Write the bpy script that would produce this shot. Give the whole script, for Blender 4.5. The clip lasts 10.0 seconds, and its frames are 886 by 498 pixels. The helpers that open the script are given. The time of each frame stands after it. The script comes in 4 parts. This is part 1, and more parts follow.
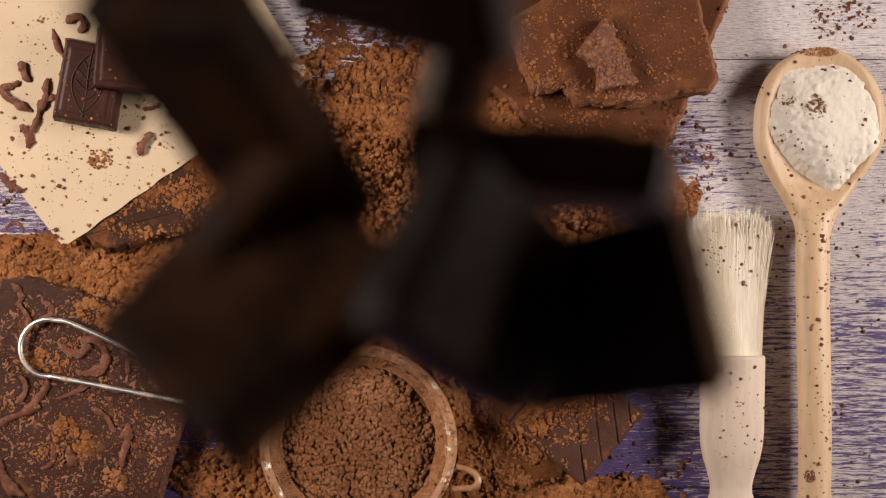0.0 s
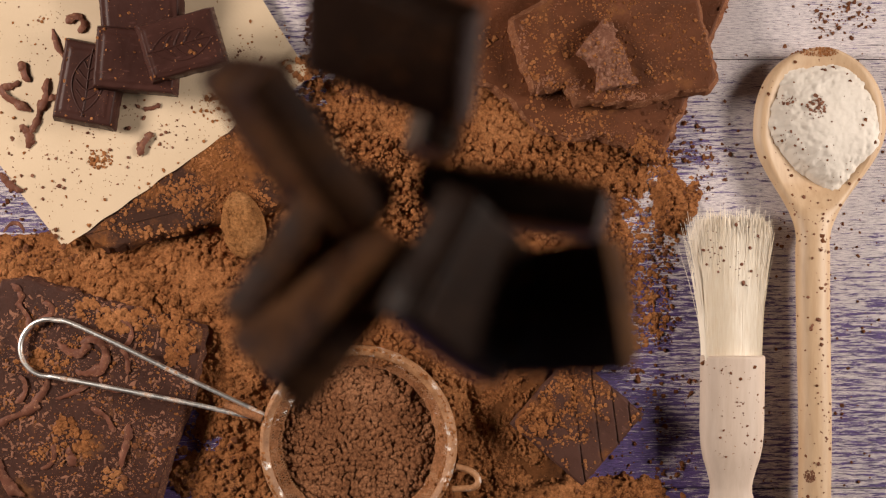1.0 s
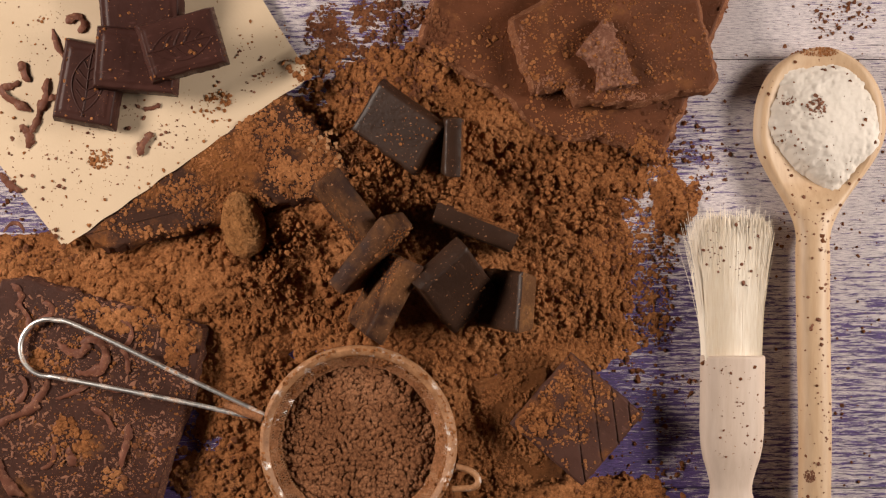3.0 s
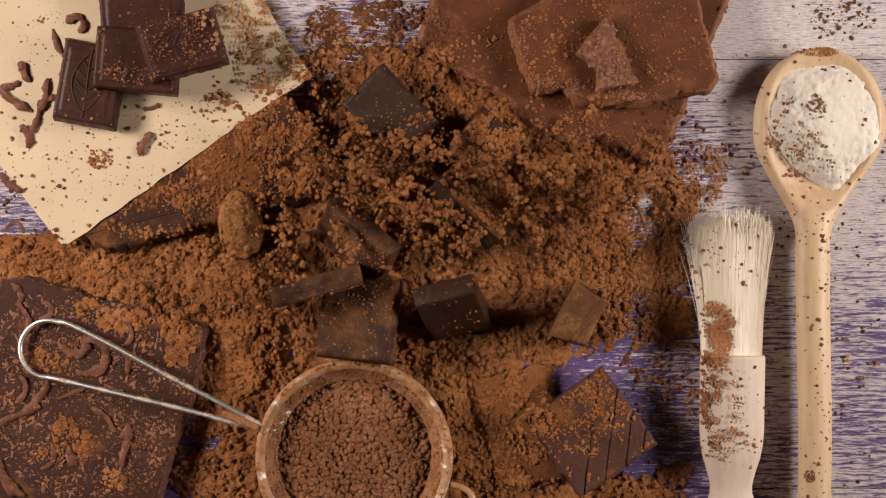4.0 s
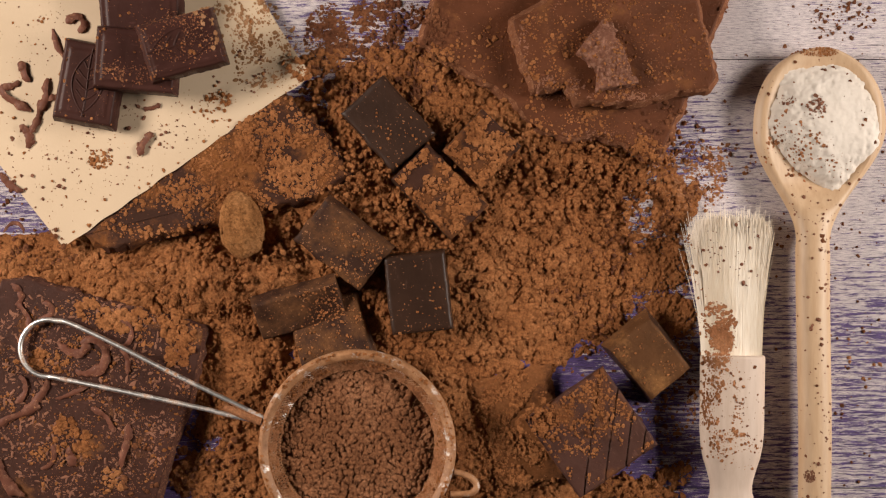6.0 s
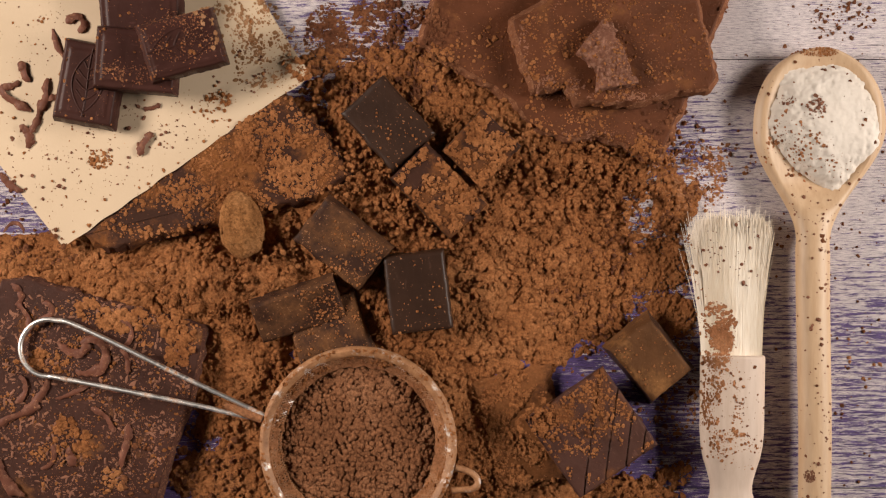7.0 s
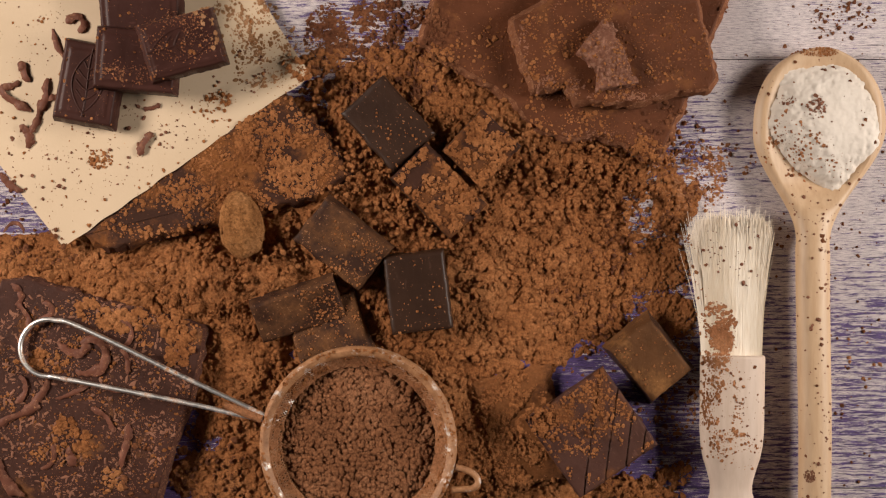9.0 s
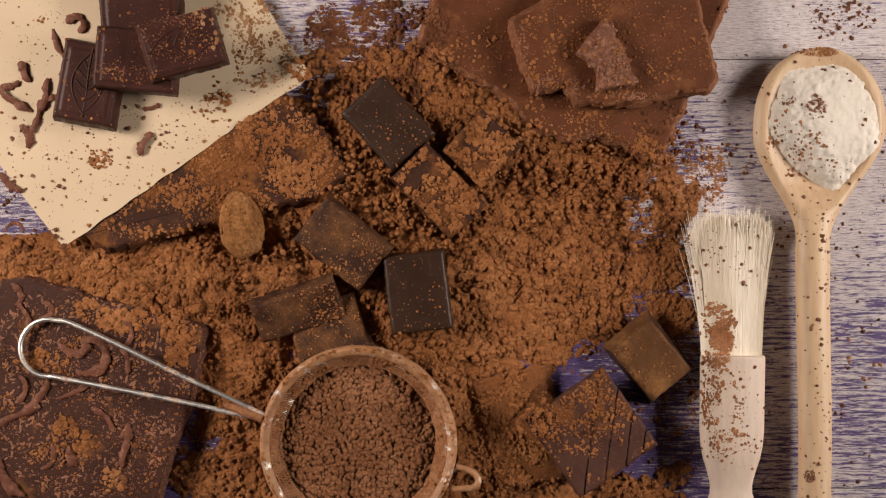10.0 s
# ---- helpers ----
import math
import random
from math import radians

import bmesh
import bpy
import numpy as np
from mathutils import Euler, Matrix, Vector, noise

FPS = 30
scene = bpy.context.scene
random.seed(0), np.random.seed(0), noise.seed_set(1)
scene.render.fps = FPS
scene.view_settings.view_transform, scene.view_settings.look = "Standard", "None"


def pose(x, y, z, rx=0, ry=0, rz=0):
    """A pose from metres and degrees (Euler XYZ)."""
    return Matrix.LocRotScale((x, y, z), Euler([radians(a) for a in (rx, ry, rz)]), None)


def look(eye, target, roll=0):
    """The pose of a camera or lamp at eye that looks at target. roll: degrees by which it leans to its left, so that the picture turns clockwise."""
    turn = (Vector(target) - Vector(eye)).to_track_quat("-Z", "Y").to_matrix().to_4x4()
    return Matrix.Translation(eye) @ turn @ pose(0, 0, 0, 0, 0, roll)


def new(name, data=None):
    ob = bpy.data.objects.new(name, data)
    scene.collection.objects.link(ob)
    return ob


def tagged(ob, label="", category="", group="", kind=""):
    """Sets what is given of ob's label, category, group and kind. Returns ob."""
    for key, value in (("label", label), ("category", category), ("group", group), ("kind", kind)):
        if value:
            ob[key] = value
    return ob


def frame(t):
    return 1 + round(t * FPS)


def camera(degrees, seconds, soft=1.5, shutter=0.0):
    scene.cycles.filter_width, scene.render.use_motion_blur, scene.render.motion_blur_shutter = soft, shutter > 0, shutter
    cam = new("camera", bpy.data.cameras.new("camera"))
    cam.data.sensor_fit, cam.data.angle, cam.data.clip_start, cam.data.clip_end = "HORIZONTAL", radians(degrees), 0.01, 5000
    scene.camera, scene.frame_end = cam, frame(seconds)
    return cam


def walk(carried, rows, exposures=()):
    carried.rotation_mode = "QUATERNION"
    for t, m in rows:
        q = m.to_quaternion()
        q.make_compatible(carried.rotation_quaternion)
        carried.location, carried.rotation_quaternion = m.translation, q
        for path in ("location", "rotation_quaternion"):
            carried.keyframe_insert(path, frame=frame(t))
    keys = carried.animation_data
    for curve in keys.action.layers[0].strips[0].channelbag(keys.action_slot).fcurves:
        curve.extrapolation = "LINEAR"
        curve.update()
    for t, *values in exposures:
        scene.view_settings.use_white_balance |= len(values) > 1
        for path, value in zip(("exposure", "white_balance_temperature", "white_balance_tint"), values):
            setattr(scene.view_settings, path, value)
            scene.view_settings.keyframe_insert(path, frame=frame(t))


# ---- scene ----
# One still camera looks straight down on a painted board; dark chocolate pieces fall on a bed of cocoa.
# Plan grid: units of a quarter millimetre, u to the right and v towards the viewer, from the upper left corner.
EYE = 0.5385
UNIT = 0.00025
cam = camera(40, 10.0, soft=1.2)
cam.data.dof.use_dof = True
cam.data.dof.focus_distance = EYE - 0.008
cam.data.dof.aperture_fstop = 7.3
walk(cam, [(0, pose(0, 0, EYE)), (10, pose(0, 0, EYE))], exposures=[(0, -0.05), (8.0, -0.05), (8.8, -0.14), (10, -0.14)])

# ---- light: a softbox on either side of the board, a dim studio round it ----
world = bpy.data.worlds.new("studio")
world.use_nodes = True
scene.world = world
world.node_tree.nodes["Background"].inputs[0].default_value = (0.9, 0.92, 1.0, 1)
world.node_tree.nodes["Background"].inputs[1].default_value = 0.068


def softbox(name, eye, target, wide, high, watts, colour):
    lamp = bpy.data.lights.new(name, "AREA")
    lamp.shape, lamp.size, lamp.size_y, lamp.energy, lamp.color = "RECTANGLE", wide, high, watts, colour
    lamp.spread = radians(72)
    ob = new(name, lamp)
    ob.matrix_world = look(eye, target)
    return ob


softbox("softbox_west", (-0.64, 0.14, 0.395), (-0.03, 0.0, 0.0), 0.34, 0.16, 1.32, (1.0, 0.89, 0.795))
softbox("softbox_east", (0.68, 0.08, 0.355), (0.05, 0.0, 0.0), 0.34, 0.16, 1.18, (1.0, 0.91, 0.825))


# ---- small tools ----
def spot(u, v, z=0.0):
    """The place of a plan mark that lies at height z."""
    k = UNIT * (1 - z / EYE)
    return Vector(((u - 784) * k, (441 - v) * k, z))


def lattice(x, y, size, seed):
    """Smooth random values in 0..1 over the plan, size metres from knot to knot."""
    r = np.random.RandomState(seed).rand(64, 64)
    a, b = np.asarray(x) / size + 400.37, np.asarray(y) / size + 400.71
    i, j = np.floor(a).astype(int), np.floor(b).astype(int)
    f, g = a - i, b - j
    f, g = f * f * (3 - 2 * f), g * g * (3 - 2 * g)
    i0, i1, j0, j1 = i % 64, (i + 1) % 64, j % 64, (j + 1) % 64
    return (r[i0, j0] * (1 - f) + r[i1, j0] * f) * (1 - g) + (r[i0, j1] * (1 - f) + r[i1, j1] * f) * g


def fine_noise(x, y, size, seed, octaves=3):
    total, amount, norm = 0, 1.0, 0.0
    for k in range(octaves):
        total = total + amount * lattice(x, y, size / 2 ** k, seed + k)
        norm += amount
        amount *= 0.5
    return total / norm


def soften(mesh, angle=35):
    """Smooth faces, with edges above the angle kept sharp."""
    bm = bmesh.new()
    bm.from_mesh(mesh)
    for f in bm.faces:
        f.smooth = True
    for e in bm.edges:
        e.smooth = len(e.link_faces) == 2 and e.calc_face_angle(3.0) < radians(angle)
    bm.to_mesh(mesh)
    bm.free()
    return mesh


def mesh_of(name, verts, faces, material, angle=35):
    me = bpy.data.meshes.new(name)
    me.from_pydata([tuple(v) for v in verts], [], [tuple(f) for f in faces])
    me.materials.append(material)
    me.update()
    return soften(me, angle) if angle else me


def part(name, data, parent, label="", m=None, kind=""):
    ob = new(name, data)
    ob.parent = parent
    if m is not None:
        ob.matrix_basis = m
    return tagged(ob, label, kind=kind)


def thing(name, data, label, category, m=None, group="", kind=""):
    ob = new(name, data)
    if m is not None:
        ob.matrix_basis = m
    return tagged(ob, label, category, group, kind)


# ---- materials ----
def material(name):
    m = bpy.data.materials.new(name)
    m.use_nodes = True
    t = m.node_tree
    return m, t, t.nodes["Principled BSDF"]


def node(t, kind, **values):
    n = t.nodes.new(kind)
    for k, v in values.items():
        n.inputs[k].default_value = v
    return n


def noise_of(t, scale, detail=4, rough=0.6, stretch=(1, 1, 1), coords="Object", shift=(0, 0, 0)):
    c = t.nodes.new("ShaderNodeTexCoord")
    mp = t.nodes.new("ShaderNodeMapping")
    mp.inputs["Scale"].default_value = stretch
    mp.inputs["Location"].default_value = shift
    n = node(t, "ShaderNodeTexNoise", Scale=scale, Detail=detail, Roughness=rough)
    t.links.new(c.outputs[coords], mp.inputs[0])
    t.links.new(mp.outputs[0], n.inputs["Vector"])
    return n.outputs["Fac"]


def ramp(t, fac, stops):
    r = t.nodes.new("ShaderNodeValToRGB")
    el = r.color_ramp.elements
    while len(el) < len(stops):
        el.new(0.5)
    for e, (p, c) in zip(el, stops):
        e.position, e.color = p, (*c, 1) if len(c) == 3 else c
    t.links.new(fac, r.inputs[0])
    return r.outputs[0]


def grey(v):
    return (v, v, v)


def blend(t, fac, a, b):
    m = t.nodes.new("ShaderNodeMix")
    m.data_type = "RGBA"
    for src, k in ((fac, 0), (a, 6), (b, 7)):
        if isinstance(src, tuple):
            m.inputs[k].default_value = (*src, 1)
        elif isinstance(src, float):
            m.inputs[k].default_value = src
        else:
            t.links.new(src, m.inputs[k])
    return m.outputs[2]


def bumped(t, b, height, strength, distance):
    n = node(t, "ShaderNodeBump", Strength=strength, Distance=distance)
    t.links.new(height, n.inputs["Height"])
    t.links.new(n.outputs[0], b.inputs["Normal"])


def cocoa_material(name, dark, mid, light, bump=1.0):
    m, t, b = material(name)
    big = ramp(t, noise_of(t, 60, 3), [(0.3, dark), (0.5, mid), (0.7, light)])
    small = ramp(t, noise_of(t, 900, 4, 0.7), [(0.32, grey(0.58)), (0.66, grey(1.18))])
    mul = t.nodes.new("ShaderNodeMix")
    mul.data_type, mul.blend_type = "RGBA", "MULTIPLY"
    mul.inputs[0].default_value = 1
    t.links.new(big, mul.inputs[6])
    t.links.new(small, mul.inputs[7])
    t.links.new(mul.outputs[2], b.inputs["Base Color"])
    b.inputs["Roughness"].default_value = 1.0
    b.inputs["Specular IOR Level"].default_value = 0.1
    bumped(t, b, noise_of(t, 1900, 5, 0.8), bump, 0.0010)
    return m


def chocolate_material(name, base, dust, dusty, rough=0.38, scale=45, flecks=0.71, bump=0.8, gloss=0.09):
    """Chocolate with a bloom at one scale, clinging cocoa at another and pale flecks; dusty: 0 clean to 1 covered."""
    m, t, b = material(name)
    dark = tuple(c * 0.75 for c in base)
    body = ramp(t, noise_of(t, 70, 4), [(0.3, dark), (0.72, tuple(c * 1.2 for c in base))])
    lo = 0.74 - 0.5 * dusty
    mask = ramp(t, noise_of(t, scale, 7, 0.68, shift=(3, 1, 2)), [(lo, grey(0)), (lo + 0.13, grey(1))])
    dustc = ramp(t, noise_of(t, 800, 4, 0.7), [(0.3, tuple(c * 0.6 for c in dust)), (0.7, dust)])
    col = blend(t, mask, body, dustc)
    fleck = ramp(t, noise_of(t, 1000, 2, 0.5, shift=(5, 5, 5)), [(flecks, grey(0)), (flecks + 0.03, grey(1))])
    col = blend(t, fleck, col, (0.36, 0.17, 0.085))
    scratch = ramp(t, noise_of(t, 420, 3, 0.6, (0.35, 1.3, 1), shift=(2, 9, 4)), [(0.64, grey(0)), (0.70, grey(0.55))])
    col = blend(t, scratch, col, tuple(min(1.0, c * 1.9 + 0.006) for c in base))
    t.links.new(col, b.inputs["Base Color"])
    r = ramp(t, mask, [(0.0, grey(rough)), (1.0, grey(0.95))])
    t.links.new(r, b.inputs["Roughness"])
    b.inputs["Specular IOR Level"].default_value = gloss
    h = blend(t, mask, noise_of(t, 650, 5, 0.7), noise_of(t, 1200, 5, 0.75))
    bumped(t, b, h, bump, 0.0005)
    return m


COCOA = cocoa_material("cocoa_powder", (0.28, 0.103, 0.036), (0.395, 0.154, 0.056), (0.50, 0.21, 0.082))
GRAIN = cocoa_material("cocoa_granules", (0.22, 0.088, 0.039), (0.31, 0.130, 0.060), (0.40, 0.182, 0.090))
SPECK = cocoa_material("cocoa_crumbs", (0.13, 0.047, 0.024), (0.20, 0.075, 0.036), (0.29, 0.115, 0.05))
LINING = cocoa_material("packed_cocoa", (0.10, 0.038, 0.015), (0.18, 0.072, 0.027), (0.28, 0.12, 0.048))
RUDDY = cocoa_material("reddish_cocoa", (0.19, 0.075, 0.045), (0.26, 0.11, 0.068), (0.34, 0.16, 0.10))
FILM = cocoa_material("cocoa_dust", (0.29, 0.115, 0.05), (0.40, 0.170, 0.078), (0.50, 0.23, 0.11))
SPRAY = cocoa_material("thin_cocoa_film", (0.30, 0.145, 0.066), (0.38, 0.19, 0.09), (0.46, 0.25, 0.13), 0.5)
DUST = (0.30, 0.12, 0.041)
DARK = chocolate_material("dark_chocolate", (0.052, 0.021, 0.0165), DUST, 0.08, 0.36, bump=0.22)
DARK_PIECE = chocolate_material("dark_chocolate_broken", (0.036, 0.0168, 0.0100), (0.20, 0.095, 0.050), 0.15, 0.40, 45, 0.685, 0.35, 0.24)
DARK_DUSTY = chocolate_material("dark_chocolate_dusted", (0.042, 0.019, 0.012), (0.17, 0.074, 0.031), 0.54, 0.5, 30, 0.67, 0.5)
DARK_POWDERED = chocolate_material("dark_chocolate_powdered", (0.05, 0.020, 0.012), (0.25, 0.092, 0.029), 0.55, 0.6)
CARAMEL = chocolate_material("powder_coated_chocolate", (0.105, 0.045, 0.018), (0.28, 0.128, 0.047), 0.50, 0.6, 80)
SQUARE_TOP = chocolate_material("scored_chocolate", (0.076, 0.034, 0.025), (0.22, 0.082, 0.030), 0.43, 0.5, 50)
CAKED = chocolate_material("cocoa_caked_chocolate", (0.06, 0.024, 0.014), (0.26, 0.10, 0.036), 0.78, 0.8)
SLAB_DARK = chocolate_material("bitter_chocolate", (0.056, 0.023, 0.016), DUST, 0.34, 0.5, 40, 0.68)
MILK = chocolate_material("milk_chocolate", (0.115, 0.039, 0.0172), (0.25, 0.097, 0.036), 0.36, 0.5, 60, 0.70)
EDGE_MILK = chocolate_material("broken_milk_chocolate", (0.17, 0.065, 0.032), (0.30, 0.135, 0.072), 0.50, 0.8, 420, 0.64)
EDGE_DARK = chocolate_material("broken_dark_chocolate", (0.085, 0.036, 0.025), (0.26, 0.12, 0.07), 0.42, 0.8, 420, 0.64)
CRUMBLE = chocolate_material("crumbly_chocolate", (0.165, 0.068, 0.042), (0.38, 0.19, 0.125), 0.54, 0.85, 420, 0.66)
SPLINTER = chocolate_material("chocolate_splinter", (0.26, 0.118, 0.073), (0.33, 0.16, 0.095), 0.4, 0.6, 200, 0.70)
SHAVE = chocolate_material("shaved_chocolate", (0.15, 0.057, 0.036), (0.29, 0.135, 0.085), 0.42, 0.45, 240, 0.66, 0.4)


def board_material():
    """Old boards: worn white paint over violet over dark wood, the wear running with the grain."""
    m, t, b = material("painted_board")
    grain = noise_of(t, 75, 7, 0.72, (1, 11, 1))
    fine = noise_of(t, 300, 8, 0.78, (1, 13, 1), shift=(1, 2, 0))
    patch = noise_of(t, 9, 3, 0.5, (1, 1.4, 1), shift=(0.35, 0.12, 0))
    # the violet shows more towards the front of the board, where the white has gone
    c = t.nodes.new("ShaderNodeTexCoord")
    sep = t.nodes.new("ShaderNodeSeparateXYZ")
    t.links.new(c.outputs["Object"], sep.inputs[0])
    wear = t.nodes.new("ShaderNodeMapRange")
    for k, v in ((1, 0.09), (2, -0.115), (3, -0.07), (4, 0.21)):
        wear.inputs[k].default_value = v
    t.links.new(sep.outputs["Y"], wear.inputs[0])
    # more violet left of x 0.075, slightly less right of 0.118
    leftward = t.nodes.new("ShaderNodeMapRange")
    for k, v in ((1, 0.075), (2, 0.118), (3, 0.13), (4, -0.06)):
        leftward.inputs[k].default_value = v
    t.links.new(sep.outputs["X"], leftward.inputs[0])

    def add(a, bb, kb=1.0):
        n = t.nodes.new("ShaderNodeMath")
        n.operation = "MULTIPLY_ADD"
        t.links.new(bb, n.inputs[0])
        n.inputs[1].default_value = kb
        t.links.new(a, n.inputs[2])
        return n.outputs[0]

    mix = add(add(add(add(add(grain, grain, 0.9), fine, 1.1), patch, 0.85), wear.outputs[0], 0.9), leftward.outputs[0], 1.0)
    worn = noise_of(t, 240, 7, 0.76, (1, 11, 1), shift=(5, 7, 0))
    white = ramp(t, worn, [(0.36, (0.20, 0.165, 0.20)), (0.52, (0.60, 0.52, 0.515)), (0.66, (0.70, 0.62, 0.61))])
    violet = ramp(t, worn, [(0.36, (0.022, 0.015, 0.040)), (0.50, (0.075, 0.040, 0.15)), (0.66, (0.16, 0.09, 0.29))])
    lo = t.nodes.new("ShaderNodeMapRange")
    for i, v in ((1, 1.955), (2, 2.04)):
        lo.inputs[i].default_value = v
    t.links.new(mix, lo.inputs[0])
    col = blend(t, lo.outputs[0], white, violet)
    crack = ramp(t, noise_of(t, 45, 6, 0.75, (1, 22, 1), shift=(4, 3, 0)), [(0.35, grey(1)), (0.41, grey(0))])
    col = blend(t, crack, col, (0.055, 0.042, 0.055))
    t.links.new(col, b.inputs["Base Color"])
    b.inputs["Roughness"].default_value = 0.62
    bumped(t, b, grain, 0.55, 0.0008)
    return m


BOARD = board_material()


def plain_material(name, a, b_, scale, rough, stretch=(1, 1, 1), bump=0.2, depth=0.0003, specks=0.0, fine=700):
    m, t, b = material(name)
    col = ramp(t, noise_of(t, scale, 5, 0.6, stretch), [(0.3, a), (0.7, b_)])
    if specks:
        s = ramp(t, noise_of(t, 420, 3, 0.55, shift=(7, 1, 3)), [(specks, grey(0)), (specks + 0.03, grey(1))])
        col = blend(t, s, col, (0.30, 0.15, 0.07))
    t.links.new(col, b.inputs["Base Color"])
    b.inputs["Roughness"].default_value = rough
    bumped(t, b, noise_of(t, fine, 4, 0.6, stretch), bump, depth)
    return m


PAPER = plain_material("baking_paper", (0.572, 0.427, 0.283), (0.628, 0.477, 0.325), 25, 0.8, specks=0.70)
SPOON_WOOD = plain_material("beech_wood", (0.46, 0.295, 0.17), (0.555, 0.38, 0.235), 60, 0.5, (6, 0.7, 6), 0.15, specks=0.73)
BRUSH_WOOD = plain_material("pale_wood", (0.50, 0.38, 0.30), (0.58, 0.455, 0.37), 60, 0.6, (6, 0.8, 6), 0.2, specks=0.70)
BRISTLE = plain_material("bristle", (0.76, 0.64, 0.50), (0.86, 0.77, 0.65), 300, 0.5, (6, 0.4, 6))
FLOUR = plain_material("flour", (0.61, 0.535, 0.46), (0.68, 0.605, 0.53), 90, 1.0, bump=0.45, depth=0.0005, fine=900)
BOUNCE_GREY = plain_material("studio_wall", (0.70, 0.69, 0.67), (0.76, 0.75, 0.73), 2, 0.9)


def steel_material(dusty):
    m, t, b = material("dusty_steel" if dusty > 0.5 else "steel")
    lo = 0.72 - 0.45 * dusty
    mask = ramp(t, noise_of(t, 140, 6, 0.65), [(lo, grey(0)), (lo + 0.12, grey(1))])
    dustc = ramp(t, noise_of(t, 220, 6, 0.75), [(0.32, (0.23, 0.095, 0.035)), (0.68, (0.48, 0.24, 0.112))])
    t.links.new(blend(t, mask, (0.86, 0.84, 0.80), dustc), b.inputs["Base Color"])
    t.links.new(ramp(t, mask, [(0, grey(1)), (1, grey(0))]), b.inputs["Metallic"])
    t.links.new(ramp(t, mask, [(0, grey(0.40)), (1, grey(0.6))]), b.inputs["Roughness"])
    bumped(t, b, noise_of(t, 900, 4, 0.7), 0.3, 0.0003)
    return m


STEEL = steel_material(0.44)
STEEL_DUSTY = steel_material(0.90)


# ---- builders of forms ----
def block_mesh(name, long, wide, thick, mat, seed=0, n=22, top=None, rough=0.0005, taper=0.0, chip=0.0):
    """A chocolate piece round its own centre: relief on its top, worn edges, uneven broken sides."""
    verts, faces = [], []
    for side in (1, -1):
        for j in range(n + 1):
            for i in range(n + 1):
                a, b = 2 * i / n - 1, 2 * j / n - 1
                a, b = math.copysign(1 - (1 - abs(a)) ** 1.5, a), math.copysign(1 - (1 - abs(b)) ** 1.5, b)
                x, y = a * long / 2, b * wide / 2
                shrink = 1 - taper * (0.5 + 0.5 * side)
                w = noise.noise(Vector((x * 90 + seed * 7.3, y * 90, 1.7)))
                w2 = noise.noise(Vector((x * 330, y * 330 + seed * 3.1, side * 4.0)))
                edge = max(abs(a), abs(b))
                push = (w * 2.2 + w2) * rough * edge ** 4
                if chip and b < 0:
                    push -= chip * max(0.0, noise.noise(Vector((x * 160 + seed, 3.3, 0.4)))) * edge ** 6
                px, py = x * shrink, y * shrink
                if abs(a) >= abs(b):
                    px += math.copysign(push, a)
                if abs(b) >= abs(a):
                    py += math.copysign(push, b)
                ex, ey = long / 2 * (1 - abs(a)), wide / 2 * (1 - abs(b))
                rim = min(ex, ey)
                drop = 0.0011 * max(0.0, 1 - rim / 0.0011) ** 2
                z = thick / 2 - drop + w2 * rough * 0.35
                if top and side == 1:
                    z += top(x, y)
                verts.append((px, py, side * z))
    s = (n + 1) ** 2
    for j in range(n):
        for i in range(n):
            k = j * (n + 1) + i
            faces.append((k, k + 1, k + n + 2, k + n + 1))
            faces.append((s + k, s + k + n + 1, s + k + n + 2, s + k + 1))
    ring = [i for i in range(n + 1)] + [j * (n + 1) + n for j in range(1, n + 1)]
    ring += [n * (n + 1) + i for i in range(n - 1, -1, -1)] + [j * (n + 1) for j in range(n - 1, 0, -1)]
    for a, b in zip(ring, ring[1:] + ring[:1]):
        faces.append((b, a, s + a, s + b))
    return mesh_of(name, verts, faces, mat, 40)


